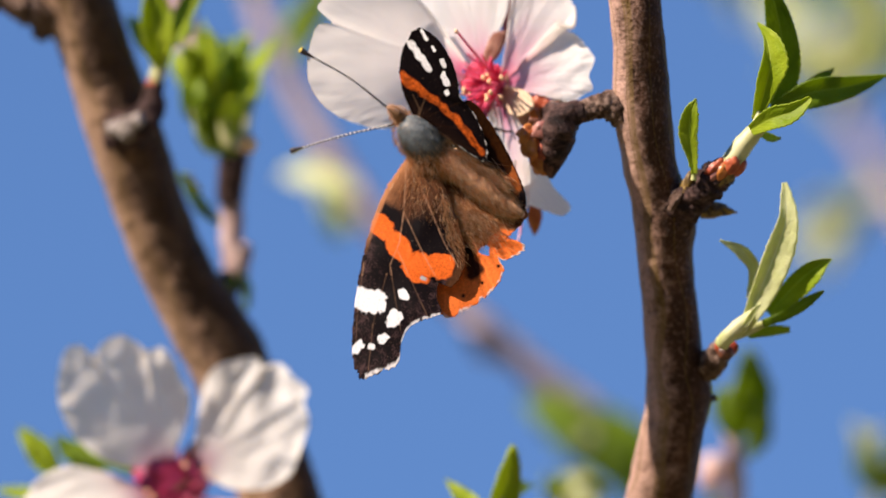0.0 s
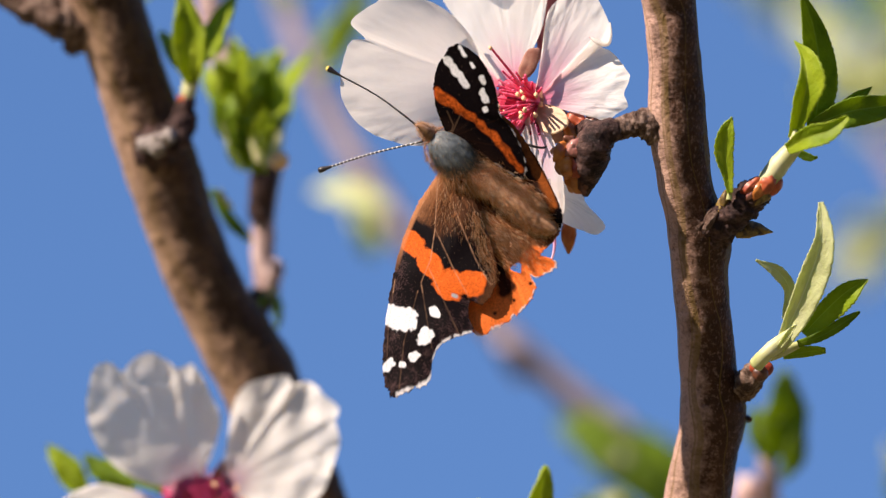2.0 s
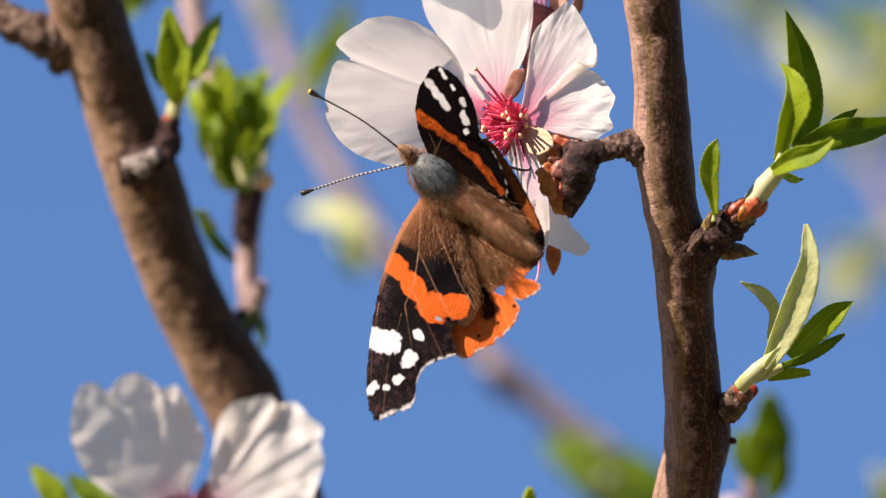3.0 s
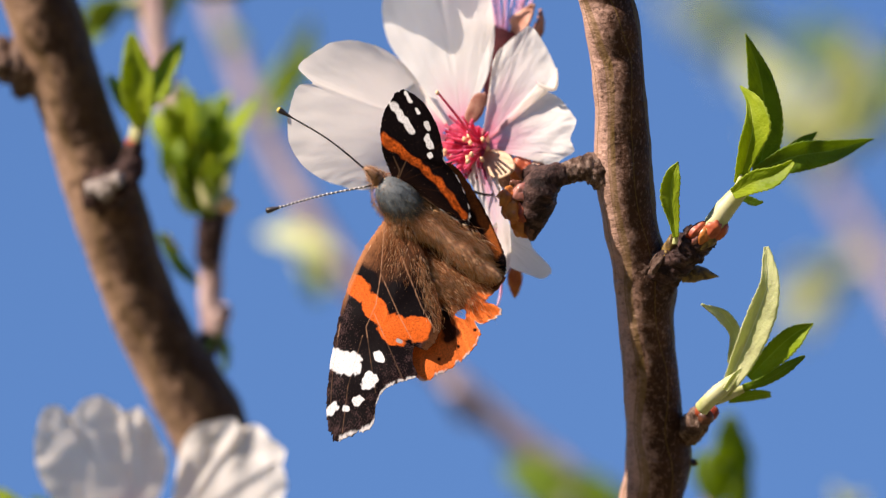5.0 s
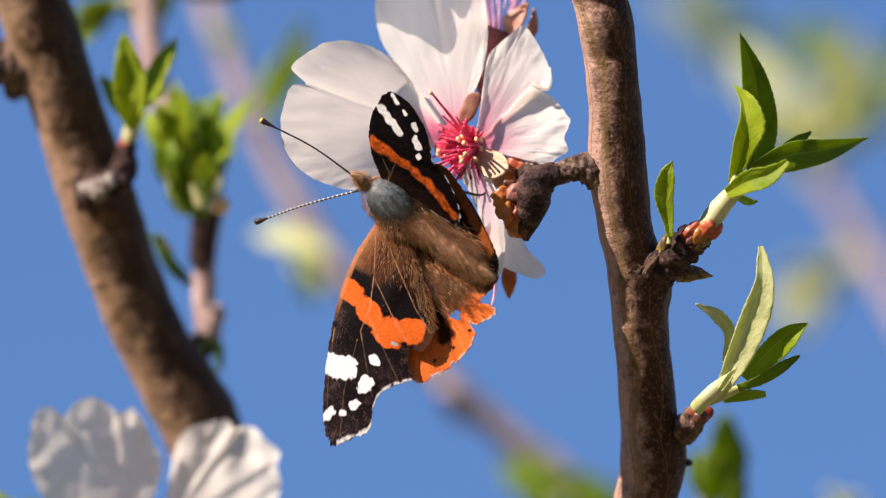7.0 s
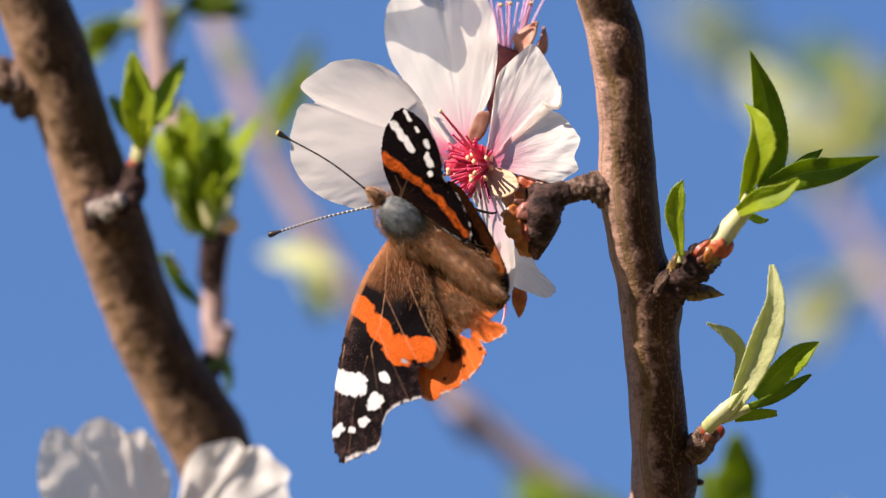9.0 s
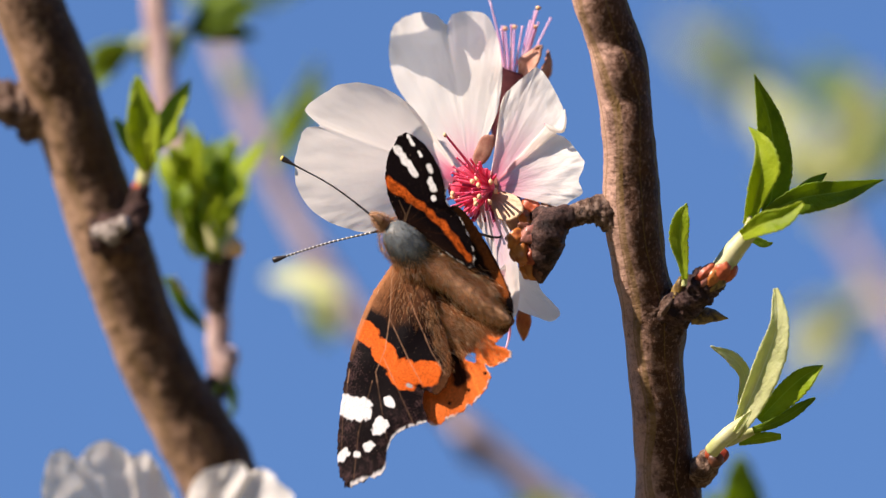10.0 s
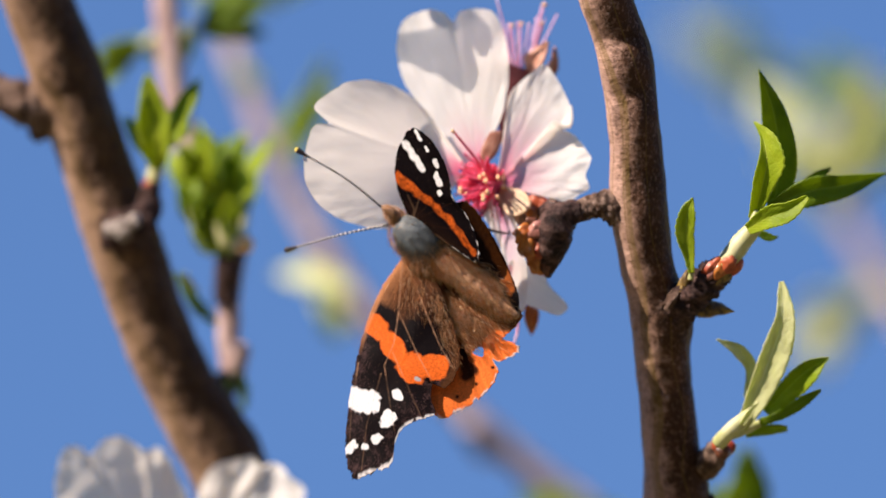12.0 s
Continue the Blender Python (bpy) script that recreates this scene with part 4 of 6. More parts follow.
shoot((38.72, -35.56, -106), "dark green leaves on a thin twig", [[((38.75, -36.40, -108), 0.92), ((39.37, -33.94, -106), 0.77), ((39.98, -30.67, -104), 0.38)]], [
    ((39.77, -36.37, -106), (40.79, -23.79, -104), 7.08, (0.4, 0, 0.9), LEAF, dict(fold=0.3)),
    ((39.37, -37.18, -106), (36.32, -29.11, -108), 4.31, (0, 0, 1), LEAF, dict(fold=0.3)),
    ((40.54, -39.57, -104), (43.37, -31.48, -104), 3.85, (0.5, 0, 0.8), LEAF, dict(fold=0.3)),
])
shoot((5.13, -44.21, -20), "single young leaf rising behind the butterfly", [[((3.61, -59.55, -40), 0.62), ((4.21, -49.84, -28), 0.62), ((4.74, -43.43, -20), 0.38)]], [
    ((2.96, -48.14, -22), (6.53, -36.13, -20), 4.62, (0.5, 0, 0.85), LEAF_LIME, dict(fold=0.4)),
    ((2.80, -48.19, -24), (-2.81, -41.15, -30), 3.08, (0.3, 0.3, 0.9), LEAF_LIME, dict(fold=0.4)),
    ((3.58, -46.63, -24), (9.49, -42.29, -40), 3.85, (-0.3, 0.5, 0.8), LEAF, dict(fold=0.4)),
])
shoot((14.76, -44.36, -120), "pale lime new leaves low behind the branch", [[((14.37, -50.52, -122), 0.8), ((14.51, -46.40, -120), 0.7), ((14.76, -44.36, -120), 0.4)]], [
    ((14.51, -46.40, -120), (11.50, -42.48, -120), 4.6, (0.2, 0.2, 1), LEAF_LIME, dict(fold=0.3)),
    ((14.84, -45.99, -120), (17.65, -41.99, -124), 5.0, (-0.3, 0.3, 1), LEAF_PALE, dict(fold=0.3)),
    ((14.99, -45.54, -118), (20.47, -44.36, -120), 4.2, (-0.3, 0.3, 1), LEAF_PALE, dict(fold=0.3)),
])
pink_bud = thing("flower_bud", (35.55, -42.12, -110), "blurred pale pink flower bud on a thin twig", "bud")
part("stem", tube(bmesh.new(), [((36.72, -48.66, -112), 0.7), ((36.05, -46.20, -111), 0.8), ((35.71, -44.15, -110), 1.0)], 12, 10), STEM, pink_bud)
part("bud", blob(bmesh.new(), (35.47, -41.72, -110), (1.9, 2.9, 1.8), (0.1, 1, 0), 16, 12, 0.15, 4.0), SCALE_BLUSH, pink_bud)
spray((60.15, 13.85, -384), 12, 8, 18, (LEAF_PALE, LEAF_LIME, LEAF_PALE), 5, "pale yellow-green leaf tuft far behind", (0, 1, 0))
spray((65.54, -2.65, -380), 10, 5, 14, PALES, 6, "pale leaf tuft far behind", (-0.6, -0.2, 0))
spray((73.17, 26.75, -390), 12, 6, 16, GREENS, 7, "bright green leaf tuft far behind", (-0.5, 0.3, 0))
spray((49.04, 32.08, -520), 10, 4, 16, PALES, 8, "faint pale leaf tuft far behind", (0, 1, 0))
spray((60.31, -41.19, -190), 4, 6, 5.5, PALES, 9, "pale budding tuft on a far twig", (0, 1, 0))
spray((60.98, -47.93, -190), 5, 7, 8, GREENS, 10, "green leaf tuft on a far twig", (0.2, 1, 0))


# ---- almond blossoms ----
def stamens(ob, centre, axis, n, length, spread, seed, mat, thick=0.16):
    """Filaments that fan out round axis, each with its anther."""
    rng = random.Random(seed)
    ax = vec(axis).normalized()
    a = ax.orthogonal().normalized()
    b = ax.cross(a)
    for k in range(n):
        ang, r = math.tau * k * 0.618, spread * math.sqrt((k + 0.5) / n)
        out = a * math.cos(ang) + b * math.sin(ang)
        root = vec(centre) + out * 0.9
        size = length * rng.uniform(0.72, 1.1)
        end = root + (ax + out * r + Vector((rng.uniform(-1, 1), rng.uniform(-1, 1), rng.uniform(-1, 1))) * 0.10).normalized() * size
        mid = root.lerp(end, 0.5) + ax * size * 0.07
        f = part("stamen", tube(bmesh.new(), [(root, thick * 1.3), (mid, thick), (end, thick * 0.8)], 10, 6), mat, ob)
        part("anther", blob(bmesh.new(), end, [0.17 + 0.16 * (k % 4 == 0), 0.22 + 0.22 * (k % 4 == 0), 0.17 + 0.16 * (k % 4 == 0)], (end - mid).cross(out), 8, 6, 0.15, k), ANTHER if k % 4 == 0 else mat, f)


def sepal(ob, base, tip, width, face, mat=None, seed=0.0):
    part("sepal", leaf(base, tip, width, face, 0.3, 0.06, 0.0, seed, 0, 16, 9, 0.7), mat or SEPAL, ob, "", thick=0.3)


bloom = thing("almond_blossom", (5.09, 10.87, -4), "open white almond blossom with pink heart, the butterfly feeding on it", "flower", "almond blossoms")
part("calyx", tube(bmesh.new(), [((9.35, 8.58, -9), 1.23), ((7.41, 10.27, -7), 2.00), ((5.09, 12.41, -4), 2.62), ((3.39, 13.47, -2), 3.08)], 20, 20, 0.06, 0.5), SEPAL, bloom, "reddish-brown calyx cup")
part("petal", broad_petal((0.46, 15.47, -0.5), [(-0.15, 17.39, 0.3), (-2.77, 21.00, 0.5), (-5.23, 24.23, -0.8), (-7.23, 26.00, -2.6), (-9.54, 27.31, -3.2), (-12.62, 28.00, -2.8), (-15.85, 27.62, -1.8), (-18.39, 25.93, -0.9), (-20.08, 24.16, -0.3), (-18.31, 22.16, -0.5), (-20.00, 21.77, -0.3), (-21.31, 19.31, 0), (-21.62, 15.85, 0), (-20.85, 12.77, 0), (-19.39, 10.69, 0), (-17.08, 9.15, 0), (-14.00, 8.08, 0), (-10.31, 7.69, 0), (-6.08, 8.92, 0), (-1.69, 12.39, 0)],
                          (0.86, -0.34, 1), 0.28, 0.24, (8.2, 0.36), 2.2, pleat=0.4, seed=1.3), PETAL, bloom)
part("petal", broad_petal((2.16, 15.02, -2), [(0.08, 16.85, 0), (-1.54, 18.23, 0), (-3.92, 21.62, 0), (-6.15, 25.08, 0), (-7.92, 27.93, 0), (-8.77, 31.31, 0.6), (-8.62, 35.00, 0.8), (-7.23, 36.93, 0.4), (-4.77, 37.70, 0), (-2.46, 37.39, 0.5), (-1.00, 36.08, -0.8), (-0.15, 37.46, 1.2), (2.15, 37.85, 0.8), (4.46, 37.16, 0.4), (5.92, 34.31, 0), (6.46, 30.85, 0), (6.46, 28.16, 0), (5.85, 23.92, 0), (4.54, 21.23, 0), (3.69, 17.39, 0)],
                          (-0.34, 0.24, 1), 0.38, 0.16, curl=7.0, seed=4.1), PETAL, bloom)
part("petal", broad_petal((4.77, 13.62, -1), [(4.92, 15.46, 0.3), (5.92, 20.85, 0.5), (6.39, 25.31, 0.6), (7.69, 27.31, 0.6), (9.85, 29.16, 0.4), (11.15, 29.93, 0.3), (12.54, 28.85, 0.2), (14.00, 26.54, 0.2), (14.92, 24.08, 0.6), (14.69, 21.77, 1.3), (12.85, 22.31, 1.2), (12.54, 21.77, 0.1), (14.00, 21.00, -0.3), (15.54, 20.08, 0), (16.92, 18.39, 0.3), (17.62, 16.85, 0.6), (16.92, 14.69, 0.7), (17.31, 13.00, 1), (16.00, 12.15, 1), (14.54, 11.08, 1.2), (11.23, 11.92, 0.9), (7.69, 12.85, 0.5)],
                          (-0.28, 0.14, 1), 0.60, 0.36, seed=7.7), PETAL_PINK, bloom)
part("petal", broad_petal((4.46, 12.99, 1), [(3.69, 12.00, 0), (2.77, 9.92, -0.6), (4.15, 7.15, -0.8), (5.62, 3.46, -0.8), (6.62, -0.08, -0.6), (7.39, -3.62, -0.2), (8.31, -3.69, 0.4), (8.85, -1.08, 0.6), (8.69, 3.00, 0.6), (7.77, 7.23, 0.3), (6.85, 9.46, 0), (5.69, 11.46, 0)],
                          (-0.42, 0.10, 0.85), 0.30, 0.15, seed=2.6), PETAL_ROSE, bloom)
part("petal", broad_petal((5.99, 2.38, 4), [(6.77, 3.31, 0), (8.92, 2.85, 0), (11.08, 1.77, 0), (11.85, -0.23, 0), (13.62, -2.08, 0), (14.39, -3.31, 0), (13.23, -4.38, 0), (11.31, -3.85, 0), (9.23, -3.08, 0), (7.23, -2.08, 0)],
                          (0.35, -0.1, 1), 0.22, 0.12, seed=5.9), PETAL, bloom)
part("petal_fold", tube(bmesh.new(), [((12.22, 22.44, 2), 0.08), ((12.91, 21.90, 2.2), 0.26), ((13.91, 21.44, 2.3), 0.32), ((14.75, 21.59, 2.3), 0.30), ((15.06, 22.98, 2), 0.20), ((14.99, 24.37, 1.7), 0.08)], 26, 12, 0.15, 1.0, 3.0), PETAL, bloom)
part("heart", blob(bmesh.new(), (2.93, 13.78, -1.4), (3.4, 2.9, 1.0), (0.2, 1, 0), 24, 16, 0.25, 2.0), HEART, bloom, "crimson flower heart")
stamens(bloom, (4.92, 13.62, -0.5), (-0.86, 0.0, 0.50), 34, 5.8, 0.95, 5, FILAMENT, 0.19)
stamens(bloom, (4.62, 13.16, -0.5), (-0.55, -0.5, 0.6), 12, 4.6, 0.8, 11, FILAMENT_DEEP, 0.22)
stamens(bloom, (4.46, 13.62, -0.6), (-0.65, 0.0, 0.75), 24, 3.6, 1.3, 23, FILAMENT, 0.22)
part("style", tube(bmesh.new(), [((4.15, 14.08, 0), 0.24), ((2.15, 16.81, 4), 0.20), ((-1.15, 20.84, 8), 0.15)], 14, 6), FILAMENT, bloom)
part("stigma", blob(bmesh.new(), (-1.23, 20.84, 8.1), (0.34, 0.26, 0.26), (1, 0.3, 0), 10, 7, 0.2, 3.0), ANTHER, bloom)
part("sepal", blob(bmesh.new(), (4.00, 18.76, 1.2), (1.10, 2.45, 0.28), (0.44, 0.9, -0.12), 20, 14, 0.30, 2.2), SEPAL, bloom, "brown downy sepal")
part("sepal", broad_petal((4.77, 12.69, 1), [(5.08, 11.46, 0), (5.54, 13.15, 0), (7.54, 13.00, 0.2), (8.85, 12.15, 0.4), (9.39, 10.85, 0.4), (8.69, 9.85, 0.3), (7.23, 9.23, 0), (5.85, 9.77, 0), (5.15, 10.85, 0)], (-0.45, 0.45, 1), 0.16, 0.12, seed=3.0, seg=80, rings=20), CREAM, bloom, "cream sepal flushed with pink", thick=0.2)
part("style", tube(bmesh.new(), [((7.38, -3.00, 1), 0.25), ((7.53, -6.07, 1), 0.22), ((7.00, -8.23, 1), 0.12)], 10, 6), FILAMENT_PALE, bloom)
sepal(bloom, (9.34, -2.85, -6), (9.41, -7.02, -6), 2.15, (0.2, 0, 1), SCALE_GOLD, 5.0)

# a side twig and blossom added above, out of view, to shade the open one
limb("twig", [((14.69, 70.04, -10), 1.08), ((2.16, 64.75, -9), 0.85), ((-9.42, 57.74, -7), 0.69), ((-16.65, 51.65, -4.2), 0.54)], 30, 12, BARK_TWIG, "thin side twig added above the blossom, out of view", 0.1, 0.4, 3.0)
high_bloom = thing("almond_blossom", (-17.27, 52.26, -4), "unseen almond blossom added on a side twig, its one petal shaped to cast shade", "flower", "almond blossoms")
part("calyx", tube(bmesh.new(), [((-16.34, 51.34, -4.3), 0.62), ((-17.50, 52.41, -4), 1.08), ((-18.34, 53.17, -3.6), 1.54)], 12, 12, 0.06, 0.5), SEPAL, high_bloom)
# the petal's edge is the wanted shade outline, shifted towards the sun
SUNWARD = Vector((-0.675, 0.70, 0.235)) * 22.0
part("petal", broad_petal(vec((-1.08, 36.38, -8.2)) + SUNWARD, [(u + SUNWARD.x, v + SUNWARD.y, w) for u, v, w in ((-6.46, 34.54, 0), (-8.92, 33.00, 0), (-9.08, 30.39, 0), (-6.31, 29.85, 0), (-3.23, 28.62, 0), (0.15, 26.54, 0), (1.77, 26.77, 0), (2.31, 29.31, 0), (1.54, 32.54, 0), (2.92, 31.00, 0), (4.00, 32.23, 0), (4.31, 34.39, 0), (3.38, 35.93, 0), (1.23, 37.00, 0), (-0.31, 34.69, 0))],
                          (-0.34, 0.24, 1), 0.25, 0.2, seed=22.1), PETAL_THIN, high_bloom)

faded = thing("almond_blossom", (8.96, 8.57, -8), "spent almond blossom showing pink stamens and brown sepals", "flower", "almond blossoms")
part("calyx", tube(bmesh.new(), [((9.35, 8.42, -9), 0.92), ((7.42, 15.54, -10), 1.00), ((6.49, 22.50, -10), 1.54), ((7.58, 26.75, -10), 2.31), ((8.58, 29.45, -10), 2.62)], 30, 16, 0.06, 0.5), MAROON, faded, "dark red calyx")
stamens(faded, (8.04, 26.98, -10), (0.10, 1.0, 0.10), 13, 11.6, 0.36, 8, FILAMENT_PALE, 0.15)
sepal(faded, (9.42, 28.65, -8), (12.04, 33.10, -6), 3.3, (-0.55, 0.25, 0.8), SEPAL_PALE, 1.0)
sepal(faded, (11.29, 27.91, -10), (12.98, 32.38, -9), 2.77, (0.9, 0.1, 0.6), None, 2.0)
sepal(faded, (6.81, 27.94, -12), (5.11, 32.60, -13), 2.77, (-0.3, 0.1, 1), None, 4.0)

low_bloom = thing("almond_blossom", (-41.26, -40.87, -28), "out-of-focus white almond blossom with deep magenta heart", "flower", "almond blossoms")
part("calyx", tube(bmesh.new(), [((-29.43, -50.28, -46), 1.23), ((-35.55, -46.91, -36), 1.23), ((-38.98, -42.89, -31), 1.85), ((-40.72, -40.09, -28), 3.08)], 24, 18, 0.06, 0.5), SEPAL, low_bloom, "reddish-brown calyx cup")
part("petal", broad_petal(vec((-41.91, -40.08, -28)), [(-44.25, -39.61, 0), (-49.87, -38.28, 0), (-54.08, -35.16, 0.4), (-56.27, -31.02, 0.2), (-56.66, -27.12, 0), (-55.80, -23.22, -0.5), (-53.62, -21.97, -0.8), (-51.74, -23.22, 0.4), (-50.34, -21.50, -1), (-48.31, -20.72, -1.8), (-45.97, -21.50, -1.4), (-44.10, -22.75, 0.3), (-42.22, -22.28, -1), (-40.66, -24.15, 0.2), (-39.57, -26.50, 0), (-38.32, -29.31, -0.4), (-38.48, -31.65, 0), (-39.57, -34.92, 0), (-40.66, -37.73, 0)],
                          (0.30, -0.16, 1), 0.75, 0.45, curl=3.0, pleat=0.15, fan=0.35, crumple=1.4, seed=11.3), PETAL_DEEP, low_bloom)
part("petal", broad_petal(vec((-38.32, -39.92, -28)), [(-37.70, -37.89, 0), (-37.23, -33.99, 0), (-36.92, -30.09, -0.5), (-36.13, -26.81, 0), (-34.42, -24.94, 0.5), (-31.76, -24.00, 0), (-29.11, -23.84, -0.6), (-28.02, -24.94, 0.6), (-26.46, -24.62, -0.6), (-24.74, -25.25, 0.3), (-23.80, -26.81, 0.8), (-21.77, -28.21, 1.8), (-22.24, -30.24, 1.2), (-21.62, -32.58, 2.2), (-22.16, -34.92, 2.2), (-23.02, -37.58, 2.8), (-24.43, -40.39, 3), (-28.02, -42.26, 2.4), (-32.70, -42.26, 1)],
                          (-0.06, 0.02, 1), 0.85, 0.45, curl=1.8, pleat=0.1, fan=0.2, crumple=1.5, seed=14.9), PETAL_DEEP, low_bloom)
part("petal", petal((-43.17, -43.56, -26), (-60.23, -47.42, -18), 14.23, (0.2, 0.7, 0.7), 0.1, 0.10, 0.08, 0.2, 0.05, 16.2, 0.9, 0.64, 3.0, frill=0.03), PETAL_DEEP, low_bloom, thick=0.18)
part("petal", petal((-41.22, -43.95, -26), (-45.03, -62.14, -22), 16.92, (0.1, -0.2, 1), 0.1, 0.05, 0.08, 0.2, 0.04, 18.2), PETAL_DEEP, low_bloom, thick=0.18)
part("petal", petal((-38.12, -43.97, -27), (-25.61, -58.31, -24), 16.15, (-0.1, -0.2, 1), 0.1, 0.05, 0.08, 0.2, 0.04, 19.8), PETAL_DEEP, low_bloom, thick=0.18)
part("heart", blob(bmesh.new(), (-41.13, -41.48, -27.5), (5.4, 3.9, 1.4), (0, 1, 0), 18, 12, 0.3, 6.0), HEART_DEEP, low_bloom, "deep magenta flower heart")
stamens(low_bloom, (-40.07, -42.02, -27), (0.0, 0.25, 1.0), 20, 4.6, 1.9, 15, FILAMENT_DEEP)
sepal(low_bloom, (-38.39, -40.89, -29), (-37.93, -35.66, -29), 3.38, (0, 0, 1), None, 7.0)
# the whole flower hangs deeper, beside the thick branch
low_bloom.matrix_world = PLANE @ Matrix.Translation(Vector((-41.63, -41.24, -46)) * MM)
low_leaves = shoot((-49.60, -42.56, -34), "green leaves behind a white blossom", [[((-38.67, -45.32, -35), 0.69), ((-44.17, -43.77, -36), 0.62), ((-49.65, -41.82, -36), 0.38)]], [
    ((-57.09, -41.42, -36), (-62.55, -33.78, -38), 3.85, (0.3, 0.4, 0.8), LEAF_LIME, dict(fold=0.4)),
    ((-52.39, -40.64, -36), (-57.53, -35.19, -38), 3.54, (0.3, 0.4, 0.8), LEAF, dict(fold=0.4)),
    ((-44.90, -40.99, -34), (-53.95, -37.51, -36), 3.08, (0.2, 0.6, 0.7), LEAF, dict(fold=0.4)),
    ((-56.69, -45.34, -36), (-66.16, -42.64, -38), 3.08, (0.2, 0.6, 0.7), LEAF_LIME, dict(fold=0.4)),
    ((-50.45, -41.05, -37), (-54.74, -35.68, -39), 2.62, (0.1, 0.3, 0.9), LEAF_LIME, dict(fold=0.4)),
], sunward=0.3)
low_leaves.matrix_world = PLANE @ Matrix.Translation(Vector((-50.10, -42.98, -54)) * MM)

# ---- the butterfly ----
THORAX = (-6.28, 5.59, 9)
butterfly = thing("butterfly", THORAX, "red admiral butterfly with torn half-open wings feeding on a blossom", "butterfly")
BLACK, BROWN, RUST = np.array((0.0038, 0.0023, 0.0030)), np.array((0.120, 0.046, 0.019)), np.array((0.38, 0.16, 0.07))
ORANGE, WHITE = np.array((0.70, 0.126, 0.018)), np.array((0.74, 0.73, 0.75))


def step(x, edge, soft):
    return np.clip((x - edge) / soft + 0.5, 0, 1)


def wobble(p, scale, seed):
    return np.array([noise.noise(Vector((a * scale + seed, b * scale, seed * 1.3))) for a, b in p])


def to_line(p, pts):
    """Distance of every point to a bent line, and the share of the way along it."""
    best, way = np.full(len(p), 1e9), np.zeros(len(p))
    q = np.array([r[:2] for r in pts])
    for k in range(len(q) - 1):
        d = q[k + 1] - q[k]
        f = np.clip(((p - q[k]) @ d) / (d @ d), 0, 1)
        e = np.linalg.norm(p - q[k] - f[:, None] * d, axis=1)
        way = np.where(e < best, (k + f) / (len(q) - 1), way)
        best = np.minimum(best, e)
    return best, way


def lay(col, share, colour):
    return col * (1 - share[:, None]) + np.asarray(colour) * share[:, None]


def patch(col, p, c, a, b, turn, colour, seed, soft):
    """A wobbly oval of another colour."""
    d = p - np.array(c[:2])
    x = d[:, 0] * math.cos(turn) + d[:, 1] * math.sin(turn)
    y = -d[:, 0] * math.sin(turn) + d[:, 1] * math.cos(turn)
    r = (np.abs(x / a) ** 2.6 + np.abs(y / b) ** 2.6) ** (1 / 2.6) + 0.22 * wobble(p, 0.9, seed) + 0.08 * wobble(p, 3.0, seed)
    return lay(col, 1 - step(r, 1.0, soft), colour)


def spots(col, p, rows, seed):
    for k, (c, a, b, turn) in enumerate(rows):
        d = p - np.array(c[:2])
        x = d[:, 0] * math.cos(turn) + d[:, 1] * math.sin(turn)
        y = -d[:, 0] * math.sin(turn) + d[:, 1] * math.cos(turn)
        r = (np.abs(x / a) ** 3 + np.abs(y / b) ** 3) ** (1 / 3) + 0.4 * wobble(p, 1.6, seed + k)
        col = lay(col, 1 - step(r, 1.0, 0.12), WHITE)
    return col


def wing(name, rim, centre, pattern, pivot, label, camber=0.5, jag=0.10, seg=420, rings=64, seed=0.0, parent=None, hole=None):
    """A thin wing over a closed rim, its scales coloured by pattern(points, share of the way out, share round)."""
    ring = spline(list(rim) + [rim[0]], seg + 1)[:-1]
    c = np.array(centre)
    pts = [c]
    rho, turn = [0.0], [0.0]
    for i in range(1, rings + 1):
        f = i / rings
        for k in range(seg):
            tear = 1 + (jag * 0.1 * noise.noise(Vector((k * 0.35, seed, 0))) + jag * 0.08 * noise.noise(Vector((k * 0.11, seed, 5)))) * f ** 3
            q = c + (ring[k] - c) * f * tear
            q[2] += camber * (1 - f * f) + 0.18 * noise.noise(Vector((q[0] * 0.25 + seed, q[1] * 0.25, 0)))
            pts.append(q)
            rho.append(f)
            turn.append(k / seg)
    pts, rho, turn = np.array(pts), np.array(rho), np.array(turn)
    faces = [(0, 1 + k, 1 + (k + 1) % seg) for k in range(seg)]
    for i in range(rings - 1):
        a, b = 1 + i * seg, 1 + (i + 1) * seg
        faces += [(a + k, b + k, b + (k + 1) % seg, a + (k + 1) % seg) for k in range(seg)]
    if hole is not None:
        hc, hr = np.array(hole[0][:2]), hole[1]
        gone = np.linalg.norm(pts[:, :2] - hc, axis=1) + 0.35 * wobble(pts[:, :2], 1.2, 3.0) < hr
        faces = [f for f in faces if not all(gone[i] for i in f)]
    o = np.array(pivot)
    me = bpy.data.meshes.new(name)
    me.from_pydata([tuple(q) for q in (pts - o) * MM], [], faces)
    col = np.clip(pattern(pts[:, :2], rho, turn), 0, 1)
    layer = me.color_attributes.new("pattern", "FLOAT_COLOR", "POINT")
    layer.data.foreach_set("color", np.hstack([col, np.ones((len(col), 1))]).ravel())
    me.materials.append(WING)
    me.shade_smooth()
    ob = new(name, me)
    ob.parent = butterfly
    ob.location = (vec(pivot) - HOME[butterfly]) * MM
    HOME[ob] = vec(pivot)
    s = ob.modifiers.new("thickness", "SOLIDIFY")
    s.thickness, s.offset = 0.10 * MM, 0.0
    return tagged(ob, label)


